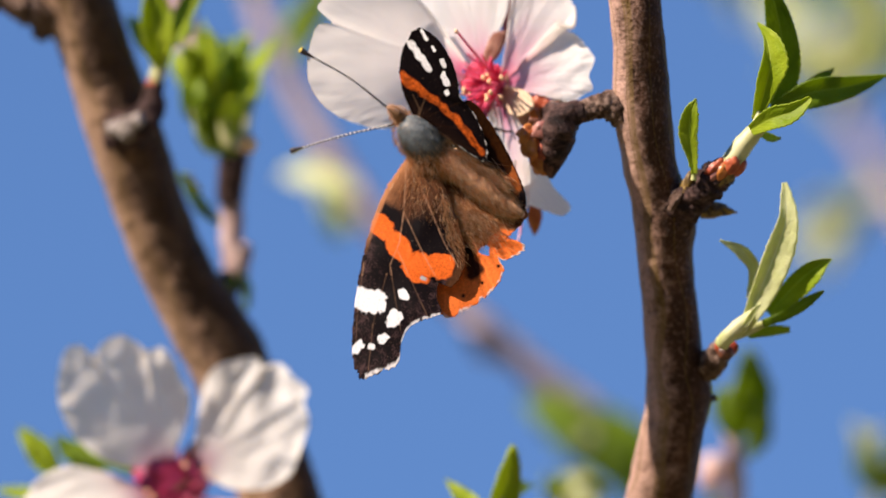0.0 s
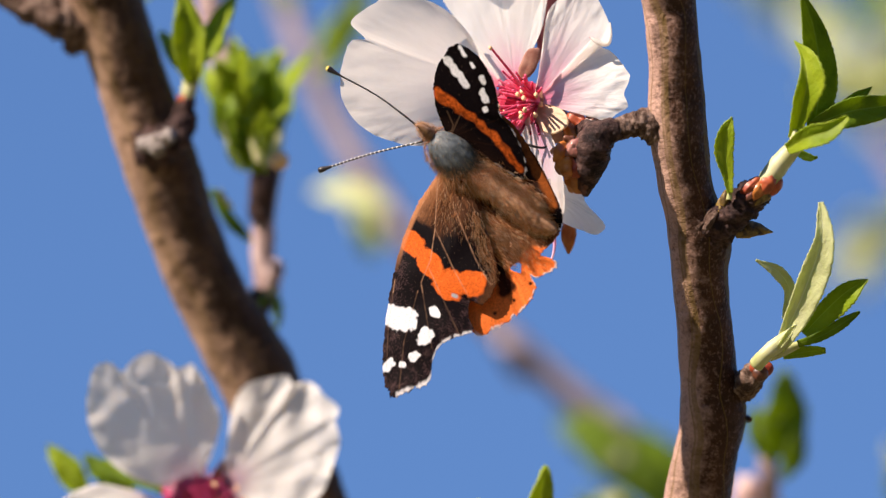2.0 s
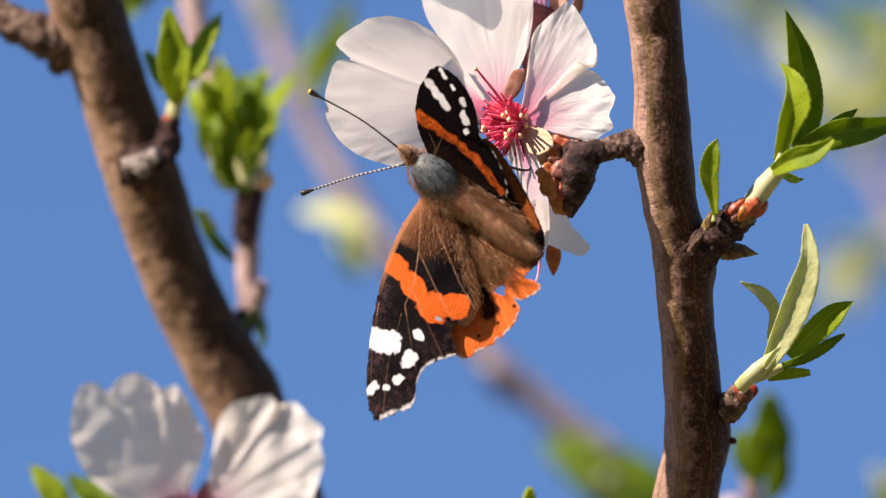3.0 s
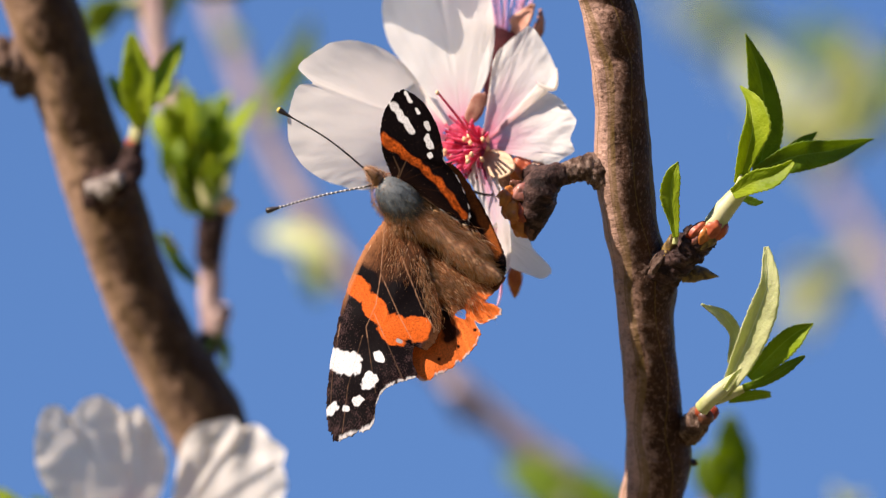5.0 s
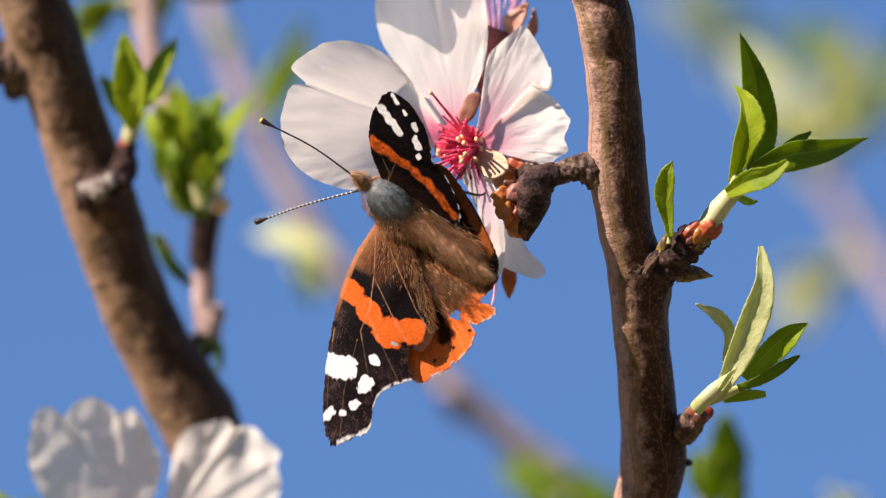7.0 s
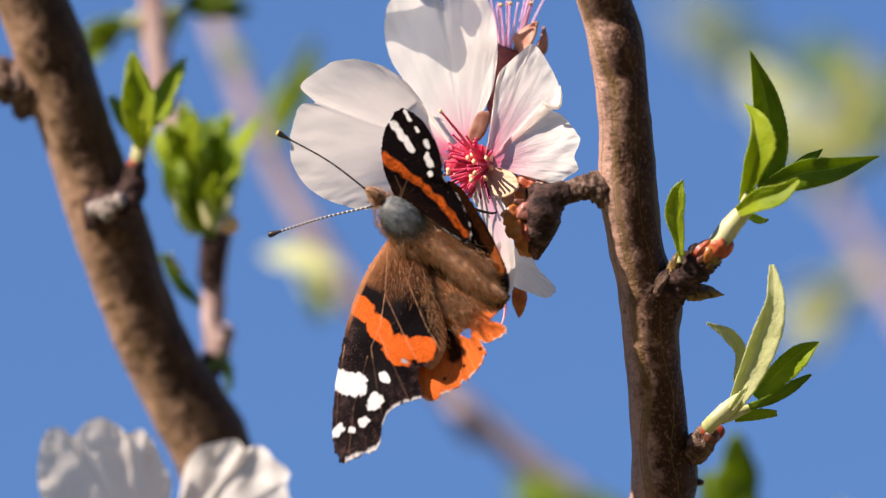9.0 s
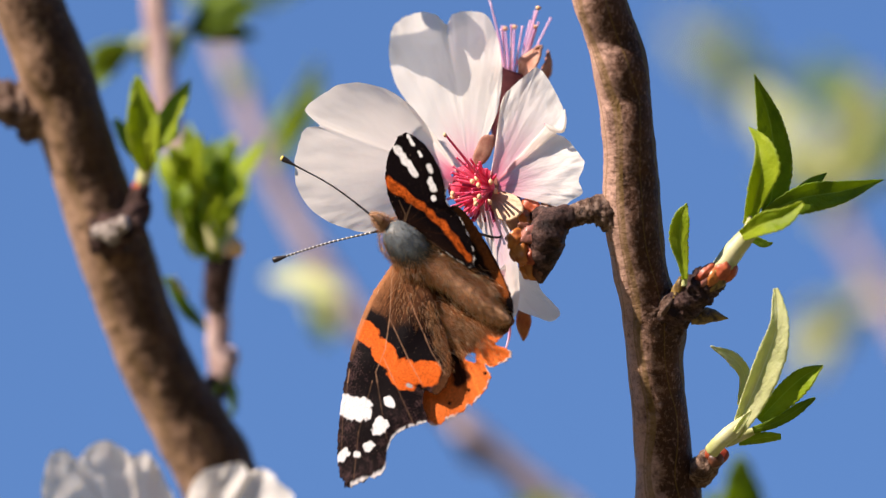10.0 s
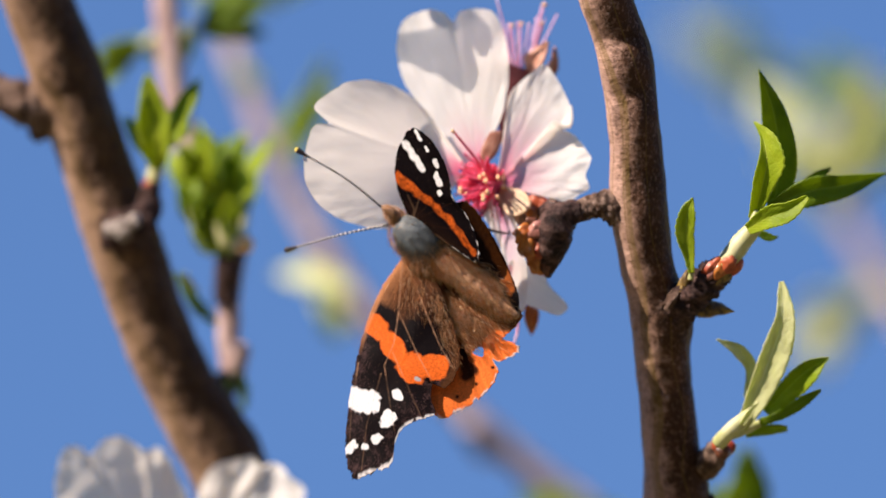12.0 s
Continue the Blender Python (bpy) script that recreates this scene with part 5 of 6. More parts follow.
def veins(col, p, root, ends, colour, width, share):
    for e in ends:
        d, w = to_line(p, [root, e])
        col = lay(col, (1 - step(d, width, width)) * share * (0.4 + 0.6 * w), colour)
    return col


FRINGE = np.array((0.70, 0.66, 0.66))


def open_forewing(p, rho, turn):
    root = (-7.23, 3.15, 0)
    d0 = np.linalg.norm(p - np.array(root[:2]), axis=1)
    n = wobble(p, 0.9, 2.0)
    fine = wobble(p, 4.0, 5.0)
    ray = np.arctan2(p[:, 1] - root[1], p[:, 0] - root[0])
    comb = np.array([noise.noise(Vector((a * 34, b * 0.35, 0))) for a, b in zip(ray, d0)])
    grit = wobble(p, 9.0, 15.0)
    col = np.tile(BROWN, (len(p), 1)) * np.clip(1 + 0.35 * fine[:, None] + 1.15 * comb[:, None] + 0.9 * grit[:, None], 0.15, 3)
    lead, way = to_line(p, [(-8.31, 3.31, 0), (-11.08, 0.08, 0), (-13.23, -5.31, 0)])
    col = lay(col, (1 - step(lead, 1.5, 2.2)) * 0.8, RUST)
    col = lay(col, step(d0 + 1.2 * n + 0.35 * (p[:, 0] + 9.0), 6.6, 6.0) * 0.86, np.array((0.020, 0.009, 0.006)))
    below = p[:, 1] < np.interp(p[:, 0], [-14.9, -11.85, -9.4, -6.7, -3.7, -1.0], [-5.0, -5.8, -8.7, -11.4, -11.8, -13.0])
    col = lay(col, below * 1.0, BLACK * (1 + 0.5 * 0.5))
    lobes = [((-11.85, -5.69, 0), 2.08, 1.46, -0.75), ((-9.38, -8.62, 0), 2.23, 1.54, -0.95), ((-6.69, -11.38, 0), 2.23, 1.92, -0.6), ((-3.75, -11.25, 0), 1.80, 1.85, 0.15)]
    dust = step(wobble(p, 6.0, 27.0) + 0.5 * wobble(p, 1.1, 28.0) + 0.9 * (rho - 0.8), 0.30, 0.25) * below
    col = lay(col, dust * 0.35, (0.16, 0.085, 0.085))
    for k, (c, a, b, turn_) in enumerate(lobes):
        up_ = (c[0] + 0.7, c[1] + 1.0)
        col = patch(col, p, up_, a * 1.25, b * 1.3, turn_, BLACK * 1.2, 20 + k, 0.35)
    col = patch(col, p, (-5.23, -7.00, 0), 3.23, 2.31, -0.5, BLACK, 44, 0.5)
    col = patch(col, p, (-11.08, -4.08, 0), 1.31, 0.69, -0.3, BLACK, 46, 0.3)
    for k, (c, a, b, turn_) in enumerate(lobes):
        col = patch(col, p, c, a, b, turn_, ORANGE * np.clip(1 + 0.22 * fine[:, None] + 0.28 * grit[:, None], 0.4, 1.5), 30 + k, 0.12)
    tail, _ = to_line(p, [(-1.2, -5.6, 0), (-0.75, -8.5, 0), (-0.65, -11.4, 0), (-2.1, -14.0, 0)])
    col = lay(col, (1 - step(tail + 0.35 * wobble(p, 1.2, 33.0), 0.85, 0.6)) * 0.85, BROWN * (0.75 + 0.6 * grit[:, None]))
    col = patch(col, p, (-6.08, -12.92, 0), 0.46, 0.27, -0.4, WHITE * 0.55, 41, 0.5)
    col = spots(col, p, [
        ((-13.46, -15.92, 0), 2.31, 1.62, -0.1), ((-15.38, -15.31, 0), 1.00, 1.31, 0.2), ((-8.85, -15.08, 0), 0.69, 0.85, 0.3), ((-10.15, -18.38, 0), 1.23, 1.00, 0.9), ((-11.62, -21.00, 0), 0.77, 0.62, 0.7),
        ((-13.23, -22.08, 0), 0.46, 0.38, 0.0), ((-15.08, -22.23, 0), 1.00, 0.62, 0.8),
    ], 3.0)
    for line in ([(-8.15, 2.85, 0), (-8.31, 2.00, 0), (-8.69, -3.85, 0), (-9.31, -8.00, 0), (-10.62, -11.08, 0), (-9.85, -16.15, 0), (-9.23, -19.92, 0)], [(-8.69, -3.85, 0), (-6.00, -9.77, 0), (-4.31, -12.85, 0), (-3.54, -16.08, 0)], [(-9.54, -9.15, 0), (-6.46, -16.15, 0), (-5.54, -18.08, 0)],
                 [(-7.38, 2.23, 0), (-5.31, -3.00, 0), (-3.15, -8.23, 0), (-1.23, -11.46, 0)], [(-11.08, -12.23, 0), (-13.00, -19.15, 0), (-13.69, -25.46, 0)], [(-14.15, -10.69, 0), (-15.08, -16.85, 0), (-15.38, -23.00, 0)]):
        d, w = to_line(p, line)
        col = lay(col, (1 - step(d, 0.06, 0.07)) * np.clip(0.62 + 0.6 * wobble(p, 1.5, 14.0), 0, 1) * np.where(p[:, 1] < -12.5, 0.28, 1.0), (0.46, 0.25, 0.15))
    border, bw = to_line(p, [(-8.62, 3.15, 0), (-11.08, -0.85, 0), (-13.08, -5.46, 0), (-14.15, -9.15, 0)])
    col = lay(col, (1 - step(border, 0.45, 0.3)) * np.interp(bw, [0, 0.7, 1], [0.9, 0.7, 0.1]), (0.50, 0.21, 0.095))
    margin = step(rho, 0.952, 0.03) * step(wobble(p, 1.3, 8.0), -0.15, 0.3) * (p[:, 1] < (-60.31, -17.62, 0)[1]) * (p[:, 0] > (-14.15, 33.92, 0)[0])
    return lay(col, margin * 0.9, FRINGE)


def open_hindwing(p, rho, turn):
    fine = wobble(p, 4.0, 7.0)
    col = np.tile(BROWN * 2.3, (len(p), 1)) * (1 + 0.4 * fine[:, None])
    # shade between abdomen and wing, painted black into the scales
    crease_shade, _ = to_line(p, [(-5.31, 3.15, 0), (-1.85, -0.31, 0), (2.77, -3.15, 0), (6.62, -4.92, 0)])
    col = lay(col, (1 - step(crease_shade + 0.4 * wobble(p, 0.8, 12.0), 0.9, 0.8)) * 0.85, BLACK)
    edge, way = to_line(p, [(-3.38, -18.00, 0), (0.08, -16.46, 0), (3.92, -12.62, 0), (5.6, -9.4, 0), (7.8, -9.0, 0)])
    col = lay(col, 1 - step(edge + 0.5 * wobble(p, 0.8, 1.0), np.interp(way, [0, 0.4, 0.7, 1], [4.4, 5.0, 3.4, 2.6]), 0.3), np.array((0.80, 0.175, 0.036)) * (1 + 0.25 * fine[:, None]))
    dark, _ = to_line(p, [(-0.6, -9.2, 0), (0.7, -11.2, 0), (1.0, -12.2, 0)])
    col = lay(col, (1 - step(dark + 0.6 * wobble(p, 0.9, 4.0), 1.0, 0.5)) * 0.95, BLACK)
    for c in ((-0.69, -15.31, 0), (1.9, -13.6, 0), (4.15, -11.31, 0)):
        col = lay(col, 1 - step(np.linalg.norm(p - np.array(c[:2]), axis=1), 0.25, 0.2), BLACK)
    rays = np.array([noise.noise(Vector((math.atan2(b - 3.0, a + 4.0) * 22, 0, 2))) for a, b in p])
    col = col * (1 + 0.5 * rays[:, None])
    margin = step(rho, 0.962, 0.02) * step(wobble(p, 1.2, 9.0), -0.05, 0.3) * (p[:, 1] < -8.0)
    return lay(col, margin * 0.8, FRINGE)


def raised_forewing(p, rho, turn):
    fine = wobble(p, 4.0, 9.0)
    col = np.tile(BLACK, (len(p), 1)) * (1 + 0.4 * fine[:, None])
    band, bw = to_line(p, [(-8.46, 14.54, 0), (-5.85, 12.46, 0), (-4.23, 11.31, 0), (-1.69, 9.08, 0), (0.54, 6.54, 0), (2.15, 4.08, 0)])
    col = lay(col, (1 - step(band + 0.4 * wobble(p, 0.8, 6.0), np.interp(bw, [0, 0.4, 1], [0.66, 0.42, 0.38]), 0.25)) * (0.55 + 0.45 * step(wobble(p, 1.8, 16.0), -0.1, 0.5)), ORANGE * np.clip(0.68 + 0.5 * fine[:, None], 0.2, 1.1))
    base, _ = to_line(p, [(-7.23, 10.46, 0), (-3.38, 7.38, 0), (0.46, 4.31, 0)])
    col = lay(col, (1 - step(base, 0.9, 0.8)) * 0.05, BROWN)
    for line in ([(-6.77, 8.23, 0), (-6.38, 10.23, 0), (-7.23, 12.08, 0)], [(-6.77, 8.23, 0), (-5.92, 10.69, 0), (-5.46, 11.77, 0)], [(-6.69, 8.38, 0), (-3.00, 6.54, 0), (1.23, 3.31, 0)]):
        d, w = to_line(p, line)
        col = lay(col, (1 - step(d, 0.07, 0.08)) * 0.25, (0.34, 0.20, 0.12))
    col = veins(col, p, (-6.69, 8.54, 0), [(-1.08, 10.85, 0), (1.23, 7.00, 0), (2.62, 3.54, 0), (-0.31, 14.69, 0)], BROWN, 0.05, 0.2)
    col = spots(col, p, [
        ((-7.23, 18.85, 0), 0.46, 0.85, 0.5), ((-6.31, 17.46, 0), 0.54, 1.00, 0.6), ((-5.23, 16.00, 0), 0.46, 1.00, 0.55), ((-5.54, 20.23, 0), 0.25, 0.92, 0.5), ((-4.23, 18.31, 0), 0.23, 0.46, 0.5),
        ((-2.92, 16.31, 0), 0.31, 0.62, 0.35), ((-2.69, 14.15, 0), 0.42, 1.08, 0.4), ((-2.46, 12.31, 0), 0.35, 0.46, 0.4),
    ], 13.0)
    margin = step(rho, 0.97, 0.025) * step(wobble(p, 1.4, 3.0), 0.02, 0.3) * (p[:, 0] > (-0.92, 33.92, 0)[0])
    return lay(col, margin * 0.9, FRINGE)


def raised_hindwing(p, rho, turn):
    fine = wobble(p, 4.0, 11.0)
    # brown base painted near black, as if the sun only grazed this wing
    col = np.tile(np.array((0.028, 0.011, 0.006)), (len(p), 1)) * (1 + 0.4 * fine[:, None])
    edge, _ = to_line(p, [(1.23, 10.46, 0), (4.15, 6.23, 0), (6.62, 1.62, 0), (8.00, -2.08, 0)])
    col = lay(col, (1 - step(edge + 0.3 * wobble(p, 0.9, 2.0), 1.15, 0.5)) * (0.75 + 0.25 * step(wobble(p, 2.5, 6.0), 0, 0.3)), np.array((0.30, 0.075, 0.014)))
    rim, _ = to_line(p, [(4.15, 6.85, 0), (6.77, 1.77, 0), (8.15, -2.08, 0), (7.38, -3.92, 0)])
    col = lay(col, (1 - step(rim, 0.22, 0.15)) * 0.8, BLACK)
    tip, _ = to_line(p, [(7.85, -1.62, 0), (7.38, -3.62, 0)])
    col = lay(col, 1 - step(tip + 0.4 * wobble(p, 1.5, 2.0), 0.9, 0.4), BLACK)
    return col


low_hind = wing("hindwing", [(-6.13, 3.75, 8.4), (-1.07, 3.60, 9.8), (3.90, -0.31, 12.2), (7.87, -3.44, 14.2), (7.56, -5.35, 14.5), (6.42, -6.42, 14.4), (5.58, -7.49, 14.3), (7.25, -8.09, 15), (7.71, -9.09, 15.1), (6.41, -9.93, 15), (5.04, -10.54, 14.8), (4.05, -10.08, 14.6), (4.81, -11.53, 14.9), (4.43, -13.13, 14.9), (2.75, -15.12, 14.7), (0.92, -16.50, 14.5), (-1.07, -17.57, 14.4), (-3.06, -18.26, 14.1),
                             (-5.19, -16.12, 13.1), (-6.04, -12.15, 11.9), (-5.51, -7.57, 10.9), (-5.66, -2.98, 10.0)], (0.08, -7.94, 12.5), open_hindwing, (-3.75, 1.61, 9), "brown hindwing with torn orange margin", 0.1, 0.5, 420, 60, 3.0, hole=((2.25, -9.2, 0), 0.75))
low_fore = wing("forewing", [(-8.12, 3.60, 9.21), (-9.88, 1.23, 9.27), (-11.48, -1.45, 9.36), (-13.17, -5.66, 9.81), (-14.39, -10.25, 10.5), (-15.30, -15.22, 11.37), (-15.82, -20.18, 12.36), (-15.74, -23.99, 13.34), (-14.51, -26.50, 14.45), (-12.14, -25.57, 15.13), (-9.69, -24.50, 15.7), (-9.24, -21.91, 15.28),
                             (-8.25, -19.77, 15.05), (-6.41, -18.62, 15.41), (-3.74, -17.63, 15.47), (-4.28, -15.58, 14.79), (-3.89, -13.52, 14.38), (-2.21, -14.05, 15.03), (-0.46, -11.22, 14.85), (-0.61, -7.94, 13.97), (-1.83, -3.75, 12.55), (-3.75, 0.84, 11.32), (-6.05, 3.52, 9.85)],
                (-8.56, -11.39, 12.64), open_forewing, (-7.20, 3.29, 9), "brown and black forewing with orange band and white spots", 0.35, 0.28, 760, 130, 1.0)
up_hind = wing("hindwing", [(-3.75, 7.35, 9), (-1.07, 10.79, 10), (1.07, 10.94, 10.5), (4.13, 6.81, 12), (6.72, 1.76, 13.6), (8.09, -2.06, 14.8), (7.48, -3.89, 14.4), (5.04, -2.60, 13), (1.61, 0.08, 11.5), (-2.22, 3.52, 10)], (2.14, 3.52, 11.8), raised_hindwing,
               (-3.37, 5.44, 9), "brown hindwing with orange edge, painted dark as in grazing sun, half hidden", 0.2, 0.3, 260, 36, 7.0)
up_fore = wing("forewing", [(-6.66, 8.11, 9.8), (-7.81, 10.41, 9.8), (-8.72, 12.93, 10.2), (-9.03, 15.99, 10.8), (-8.26, 18.89, 11.8), (-6.27, 21.17, 13.2), (-3.74, 19.62, 14.6), (-1.83, 16.72, 15), (-0.92, 13.67, 14.8), (-0.53, 11.53, 14.6), (1.22, 9.39, 14.5), (2.52, 6.57, 14.5),
                            (3.05, 4.28, 14.4), (2.75, 2.83, 13.8), (0.84, 3.75, 12.8), (-2.60, 6.04, 11.4), (-5.28, 7.35, 10.4)], (-3.75, 11.92, 12.6), raised_forewing, (-6.05, 7.73, 9), "raised black forewing with orange band and white spots", 0.3, 0.28, 420, 64, 9.0)


def hairs(bm, spots_, length, seed, lean, width=0.05, rise=0.8):
    rng = random.Random(seed)
    for root, out in spots_:
        way = (out.normalized() * rise + vec(lean).normalized() * 0.8 + Vector((rng.uniform(-1, 1), rng.uniform(-1, 1), rng.uniform(-1, 1))) * 0.42).normalized()
        size = length * rng.uniform(0.6, 1.25)
        a = way.orthogonal().normalized() * width
        b = way.cross(a)
        tip = bm.verts.new(root + way * size)
        ring = [bm.verts.new(root - out.normalized() * 0.1 + a * math.cos(k) + b * math.sin(k)) for k in (0, 2.09, 4.19)]
        for k in range(3):
            bm.faces.new((ring[k], ring[(k + 1) % 3], tip))
    return bm


def shell_points(centre, radii, axis, n, seed):
    turn = Vector(axis).to_track_quat("Y", "Z").to_matrix()
    rng = random.Random(seed)
    out = []
    while len(out) < n:
        d = Vector((rng.gauss(0, 1), rng.gauss(0, 1), rng.gauss(0, 1))).normalized()
        q = turn @ Vector((d.x * radii[0], d.y * radii[1], d.z * radii[2]))
        if q.z > -radii[2] * 0.4:
            out.append((vec(centre) + q, turn @ Vector((d.x / radii[0], d.y / radii[1], d.z / radii[2]))))
    return out


ALONG = (0.72, -0.64, 0.30)
STREAM = (0.52, -0.74, 0.45)
body = part("thorax", blob(bmesh.new(), (-6.20, 5.89, 9.6), (2.69, 3.85, 2.00), ALONG, 24, 16, 0.06), FUR, butterfly, "blue-grey and brown furry thorax")
part("back", blob(bmesh.new(), (-6.35, 6.28, 10.3), (2.62, 3.69, 1.54), ALONG, 30, 20, 0.05), FUR_GREY, body, "blue-grey velvety back")
part("fur", hairs(bmesh.new(), shell_points((-6.35, 6.28, 10.3), (2.62, 3.69, 1.54), ALONG, 3400, 1), 0.85, 2, STREAM, 0.022, 0.25), HAIR_GREY, body, "blue-grey back fur")
part("fur", hairs(bmesh.new(), shell_points((-5.05, 4.21, 9.6), (2.77, 4.00, 2.08), ALONG, 2000, 21), 1.5, 22, STREAM, 0.032, 0.5), HAIR, body)
part("collar", hairs(bmesh.new(), shell_points((-6.75, 6.70, 9.0), (3.05, 3.75, 2.3), ALONG, 1900, 3), 0.9, 4, (0.35, -0.85, 0.15), 0.028, 0.5), HAIR, body, "brown neck fur")
belly = part("abdomen", tube(bmesh.new(), [((-5.51, 4.82, 9.68), 1.54), ((-3.67, 3.60, 10.15), 1.54), ((-0.15, 1.22, 11.4), 1.77), ((3.36, -1.30, 13.1), 1.54), ((6.11, -3.44, 14.57), 1.08), ((7.48, -4.43, 15.33), 0.46)], 30, 20, 0.05, 0.6), FUR, butterfly, "brown furry abdomen")
part("fur", hairs(bmesh.new(), shell_points((1.83, -0.23, 12.57), (1.69, 6.46, 1.23), (0.80, -0.60, 0.38), 2600, 5), 1.7, 6, STREAM, 0.034, 0.32), HAIR, belly)
part("fur", hairs(bmesh.new(), shell_points((-2.14, 2.68, 10.94), (1.69, 3.38, 1.38), (0.80, -0.60, 0.38), 1300, 15), 1.6, 16, STREAM, 0.034, 0.4), HAIR, belly)


def pile(parent, low, high, n, seed, loose=1.5, size=2.4, lean=(0.66, -0.60, 0.35), width=0.032):
    """Long hairs lying on the inner part of a wing."""
    rng = random.Random(seed)
    a, b = vec(low), vec(high)
    roots = []
    for k in range(n):
        dx, dy = rng.gauss(0, loose), rng.gauss(0, loose)
        p = a.lerp(b, rng.random()) + Vector((dx, dy, 0.30 * dx - 0.25 * dy + rng.uniform(-0.1, 0.2)))
        roots.append((p, Vector((0, 0, 1))))
    part("fur", hairs(bmesh.new(), roots, size, seed + 1, lean, width, 0.12), HAIR, parent, "", pivot=HOME[parent])


pile(low_hind, (-3.52, -2.98, 11.0), (2.75, -6.64, 13.8), 1500, 8, 1.3, 2.0)
pile(low_fore, (-7.2, 1.6, 10.3), (-5.6, -4.0, 12.0), 300, 48, 1.1, 1.5, (-0.10, -0.95, 0.18), 0.020)
pile(low_fore, (-3.6, -1.5, 12.3), (-1.2, -10.5, 14.5), 420, 52, 0.5, 1.3, (0.25, -0.9, 0.22), 0.022)
pile(belly, (-2.14, 4.05, 11.29), (4.73, -0.69, 14.36), 1900, 18, 0.8, 2.2)

head = part("head", blob(bmesh.new(), (-9.34, 9.11, 8.6), (1.08, 1.38, 1.15), (-0.6, 0.6, 0), 18, 12, 0.05), FUR, butterfly, "brown furry head", pivot=(-7.96, 7.35, 9))
part("fur", hairs(bmesh.new(), shell_points((-9.34, 9.11, 8.6), (1.00, 1.31, 1.08), (-0.6, 0.6, 0), 450, 9), 0.7, 10, (-0.5, 0.6, 0.2), 0.035), HAIR_DARK, head, pivot=HOME[head])
part("fur", hairs(bmesh.new(), shell_points((-9.95, 9.85, 9.8), (0.55, 1.0, 0.6), (-0.7, 0.5, 0.1), 420, 29), 0.6, 30, (-0.7, 0.5, 0.1), 0.028, 0.5), HAIR_DARK, head, pivot=HOME[head])
part("eye", blob(bmesh.new(), (-9.65, 9.57, 9.4), (0.46, 0.46, 0.38), (0, 1, 0), 12, 8), CHITIN, head, "dark round eye", pivot=HOME[head])
part("palp", tube(bmesh.new(), [((-9.49, 9.41, 10), 0.50), ((-10.25, 10.02, 10.3), 0.40), ((-11.02, 10.33, 10.6), 0.12)], 10, 8, 0.2, 1.5), FUR, head, pivot=HOME[head])
part("palp", tube(bmesh.new(), [((-9.19, 9.68, 9), 0.46), ((-9.75, 10.24, 9.2), 0.38), ((-10.46, 10.60, 9.3), 0.12)], 10, 8, 0.2, 1.5), FUR, head, pivot=HOME[head])


def antenna(root, mid, tip, banded, tip_mat):
    rows = [(root, 0.15), (mid, 0.115), (vec(mid).lerp(vec(tip), 0.8), 0.12)]
    a = part("antenna", tube(bmesh.new(), rows, 30, 8), CHITIN, head, "black antenna with a clubbed tip", pivot=HOME[head])
    m, t = vec(mid).lerp(vec(tip), 0.72), vec(tip)
    bm = tube(bmesh.new(), [(m, 0.12), (m.lerp(t, 0.4), 0.25), (m.lerp(t, 0.75), 0.40), (m.lerp(t, 0.95), 0.33), (t, 0.12)], 16, 10)
    club = tube(bmesh.new(), [(m.lerp(t, 0.88), 0.43), (m.lerp(t, 0.97), 0.36), (t + (t - m) * 0.02, 0.16)], 6, 10)
    ROD.append((a, bm, club, tip_mat))
    if banded:
        rings = bmesh.new()
        s = spline([root, mid, vec(mid).lerp(vec(tip), 0.8)], 46)
        for k in range(3, 44, 2):
            p, q = Vector(s[k]), Vector(s[min(k + 1, 45)])
            tube(rings, [(p, 0.165), (p.lerp(q, 0.6), 0.165)], 2, 8)
        ROD.append((a, rings, None, CHITIN_PALE))


ROD = []
antenna((-9.88, 9.42, 9.5), (-15.77, 14.16, 9.5), (-22.90, 18.38, 9), False, GOLD_TIP)
antenna((-10.11, 8.12, 9), (-17.02, 6.67, 7), (-24.39, 4.53, 5.5), True, CHITIN)
for a, bm, club, mat in ROD:
    if club is None:
        part("pale_bands", bm, mat, head, "white rings of an antenna", pivot=HOME[head])
    else:
        part("club", bm, CHITIN, head, pivot=HOME[head])
        part("club_tip", club, mat, head, pivot=HOME[head])
for rows in ([((-3.37, 5.29, 7), 0.28), ((1.23, 7.75, 4), 0.22), ((5.68, 6.99, 3), 0.18), ((6.76, 7.45, 2.5), 0.10)],
             [((-4.91, 6.98, 7), 0.26), ((-1.84, 10.06, 4), 0.2), ((1.23, 11.60, 3), 0.12)]):
    part("leg", tube(bmesh.new(), rows, 14, 7, 0.1, 1.5), CHITIN, butterfly)


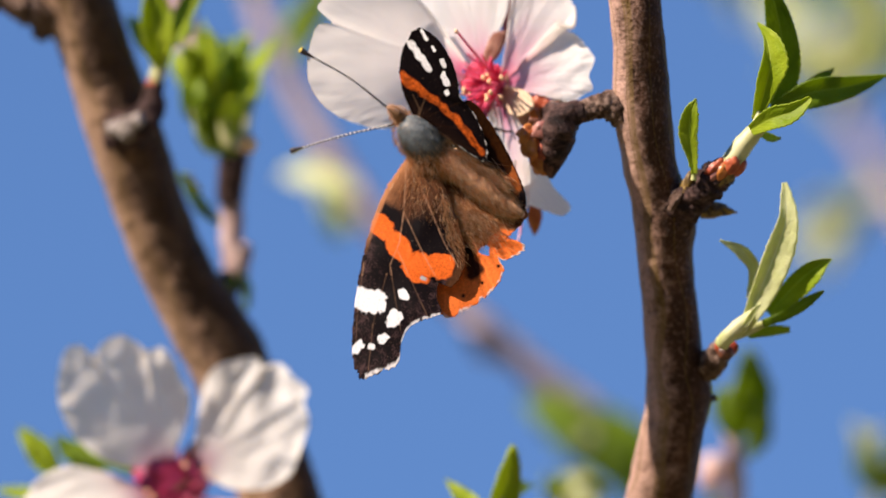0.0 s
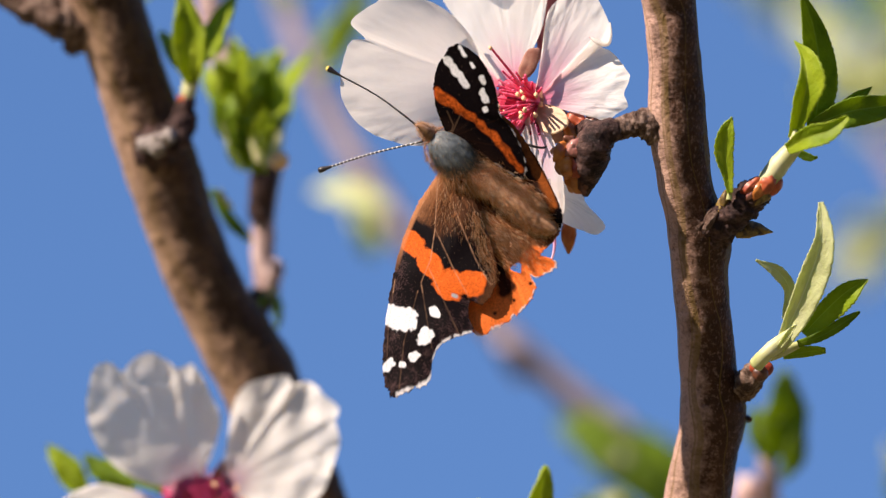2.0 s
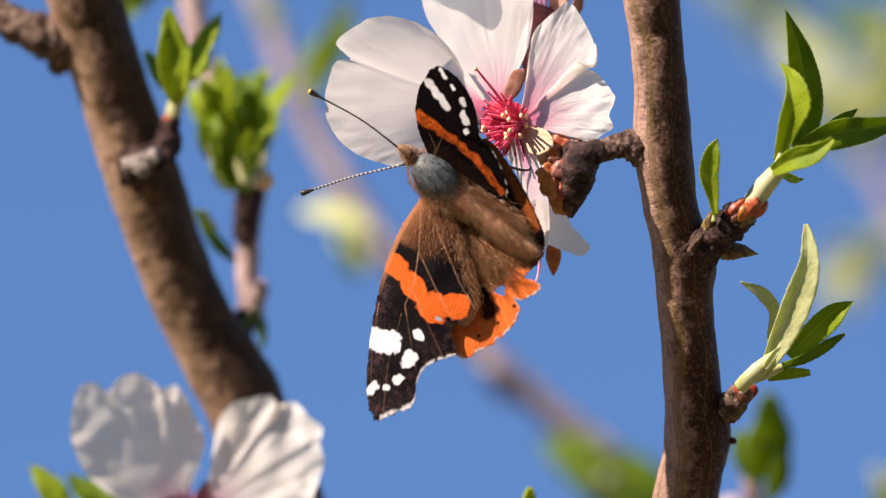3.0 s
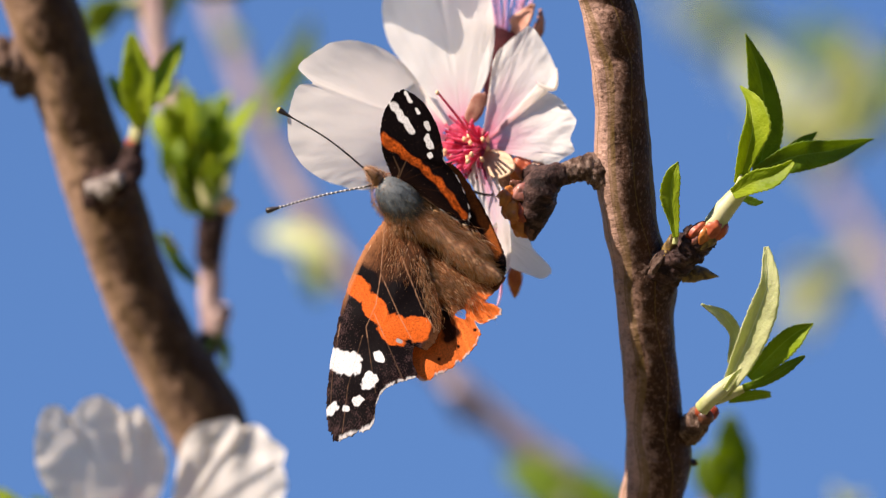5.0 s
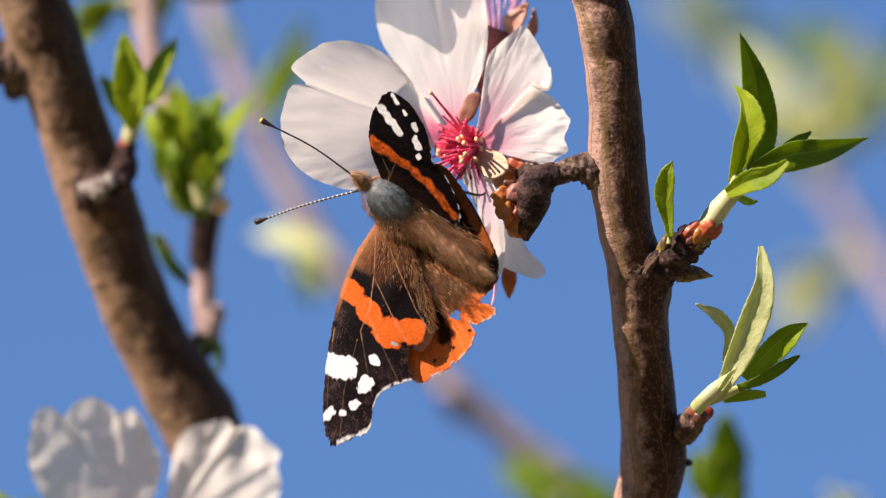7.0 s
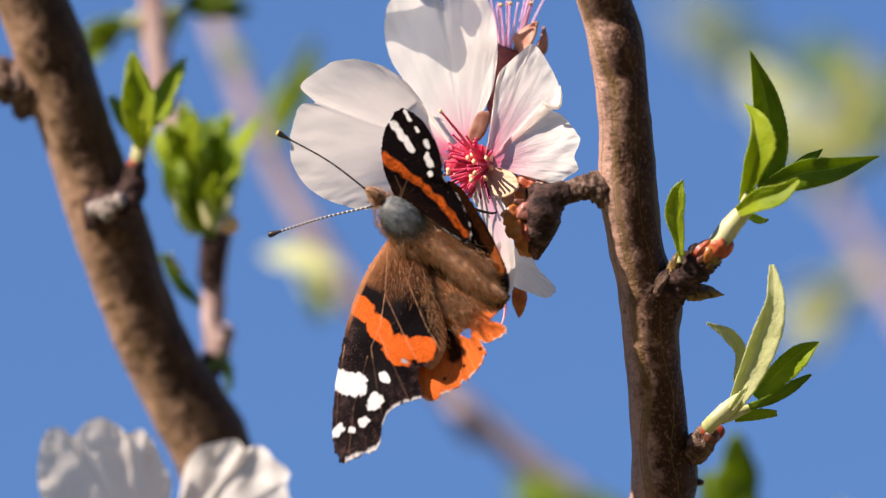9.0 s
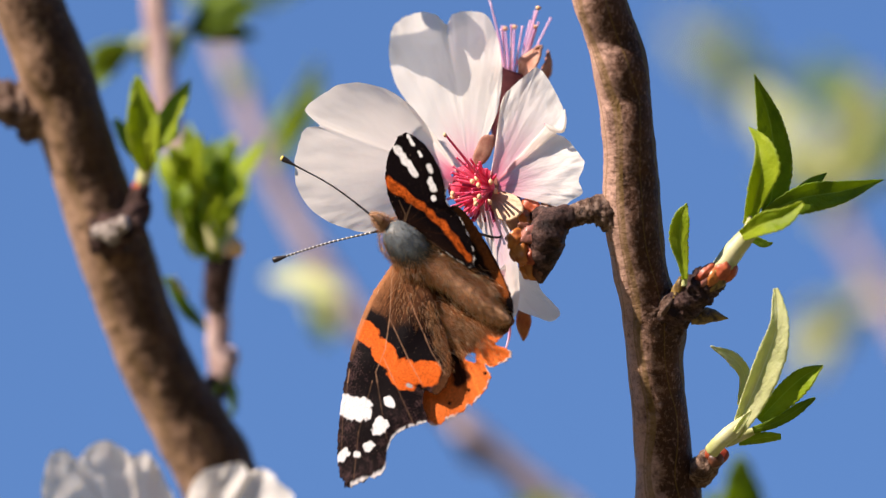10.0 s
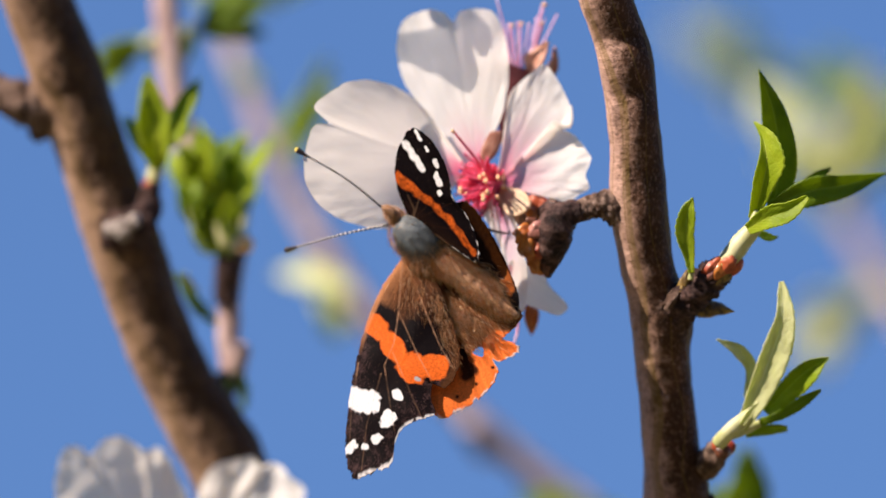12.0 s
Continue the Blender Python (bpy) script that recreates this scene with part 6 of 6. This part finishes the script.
# ---- what moves: the butterfly shifts its hold, its head and its raised wing ----
def motions():
    # seconds, shift in mm to the right and up, lean in degrees
    rows = [(0.0, 0.23, 0.1, 0.3), (0.5, 0.2, 0.45, -0.9), (1.0, 0.0, 0.3, 0.4), (1.5, 0.1, 0.15, 0.45), (2.0, -0.05, 0.25, 0.6), (2.5, -0.05, 0.3, 0.1), (3.0, -0.25, 0.0, 0.9), (5.0, -0.05, 0.05, -0.3),
            (5.5, 0, 0, 0), (6.0, -0.4, -0.35, 1.2), (6.5, -0.25, -0.2, 0.9), (6.7, -0.4, -0.25, 1.2), (8.5, -0.15, -0.1, 0.4), (9.0, -0.08, 0.05, 0.3), (9.5, -0.1, 0.0, 0.3), (10.0, -0.08, -0.12, 0.5),
            (10.5, -0.35, -0.15, 0.9), (11.0, -0.2, -0.3, 0.9), (11.5, -0.3, -0.2, 0.6), (12.0, 0.05, 0.0, -0.4)]
    walk(butterfly, [(t, PLANE @ Matrix.Translation((vec(THORAX) + Vector((x, y, 0))) * MM) @ pose(0, 0, 0, 0, 0, a)) for t, x, y, a in rows])
    seat = (HOME[head] - HOME[butterfly]) * MM
    nod = [(0.0, 0.2, 0.0, 0), (0.5, 0.2, 0.1, 0), (1.0, -0.1, -0.1, 1), (2.0, -0.1, -0.1, 1), (3.0, -0.25, -0.1, 1), (5.0, 0, 0, 0), (5.5, 0, 0, 0), (6.0, -0.4, -0.1, 2), (6.5, -0.25, -0.1, 2), (6.7, -0.45, -0.15, 2),
           (8.5, -0.1, 0, 1), (9.5, -0.1, -0.1, 1), (10.0, -0.1, -0.1, 1), (10.5, -0.35, -0.1, 2), (11.0, -0.15, -0.1, 1), (11.5, -0.3, -0.1, 1), (12.0, 0.1, 0, 0)]
    walk(head, [(t, Matrix.Translation(seat + Vector((x, y, 0)) * MM) @ pose(0, 0, 0, 0, 0, a)) for t, x, y, a in nod])
    for one, share in ((up_fore, 1.0), (up_hind, 0.5)):
        hinge = (HOME[one] - HOME[butterfly]) * MM
        flap = [(0.0, -2.5), (0.5, -2.5), (1.0, 5), (1.5, 2), (2.0, 9), (2.5, 7), (3.0, 4.5), (5.0, 4), (5.5, 0), (6.0, 2.5), (6.5, 1), (6.7, 2), (8.5, -1), (9.0, 0), (9.5, 1.5), (10.0, -1.5), (10.5, -0.5), (11.0, -1.5),
                (11.5, -4), (12.0, -7.5)]
        walk(one, [(t, Matrix.Translation(hinge) @ Matrix.Rotation(radians(a * share), 4, Vector((0.15, 1, 0)))) for t, a in flap])


motions()
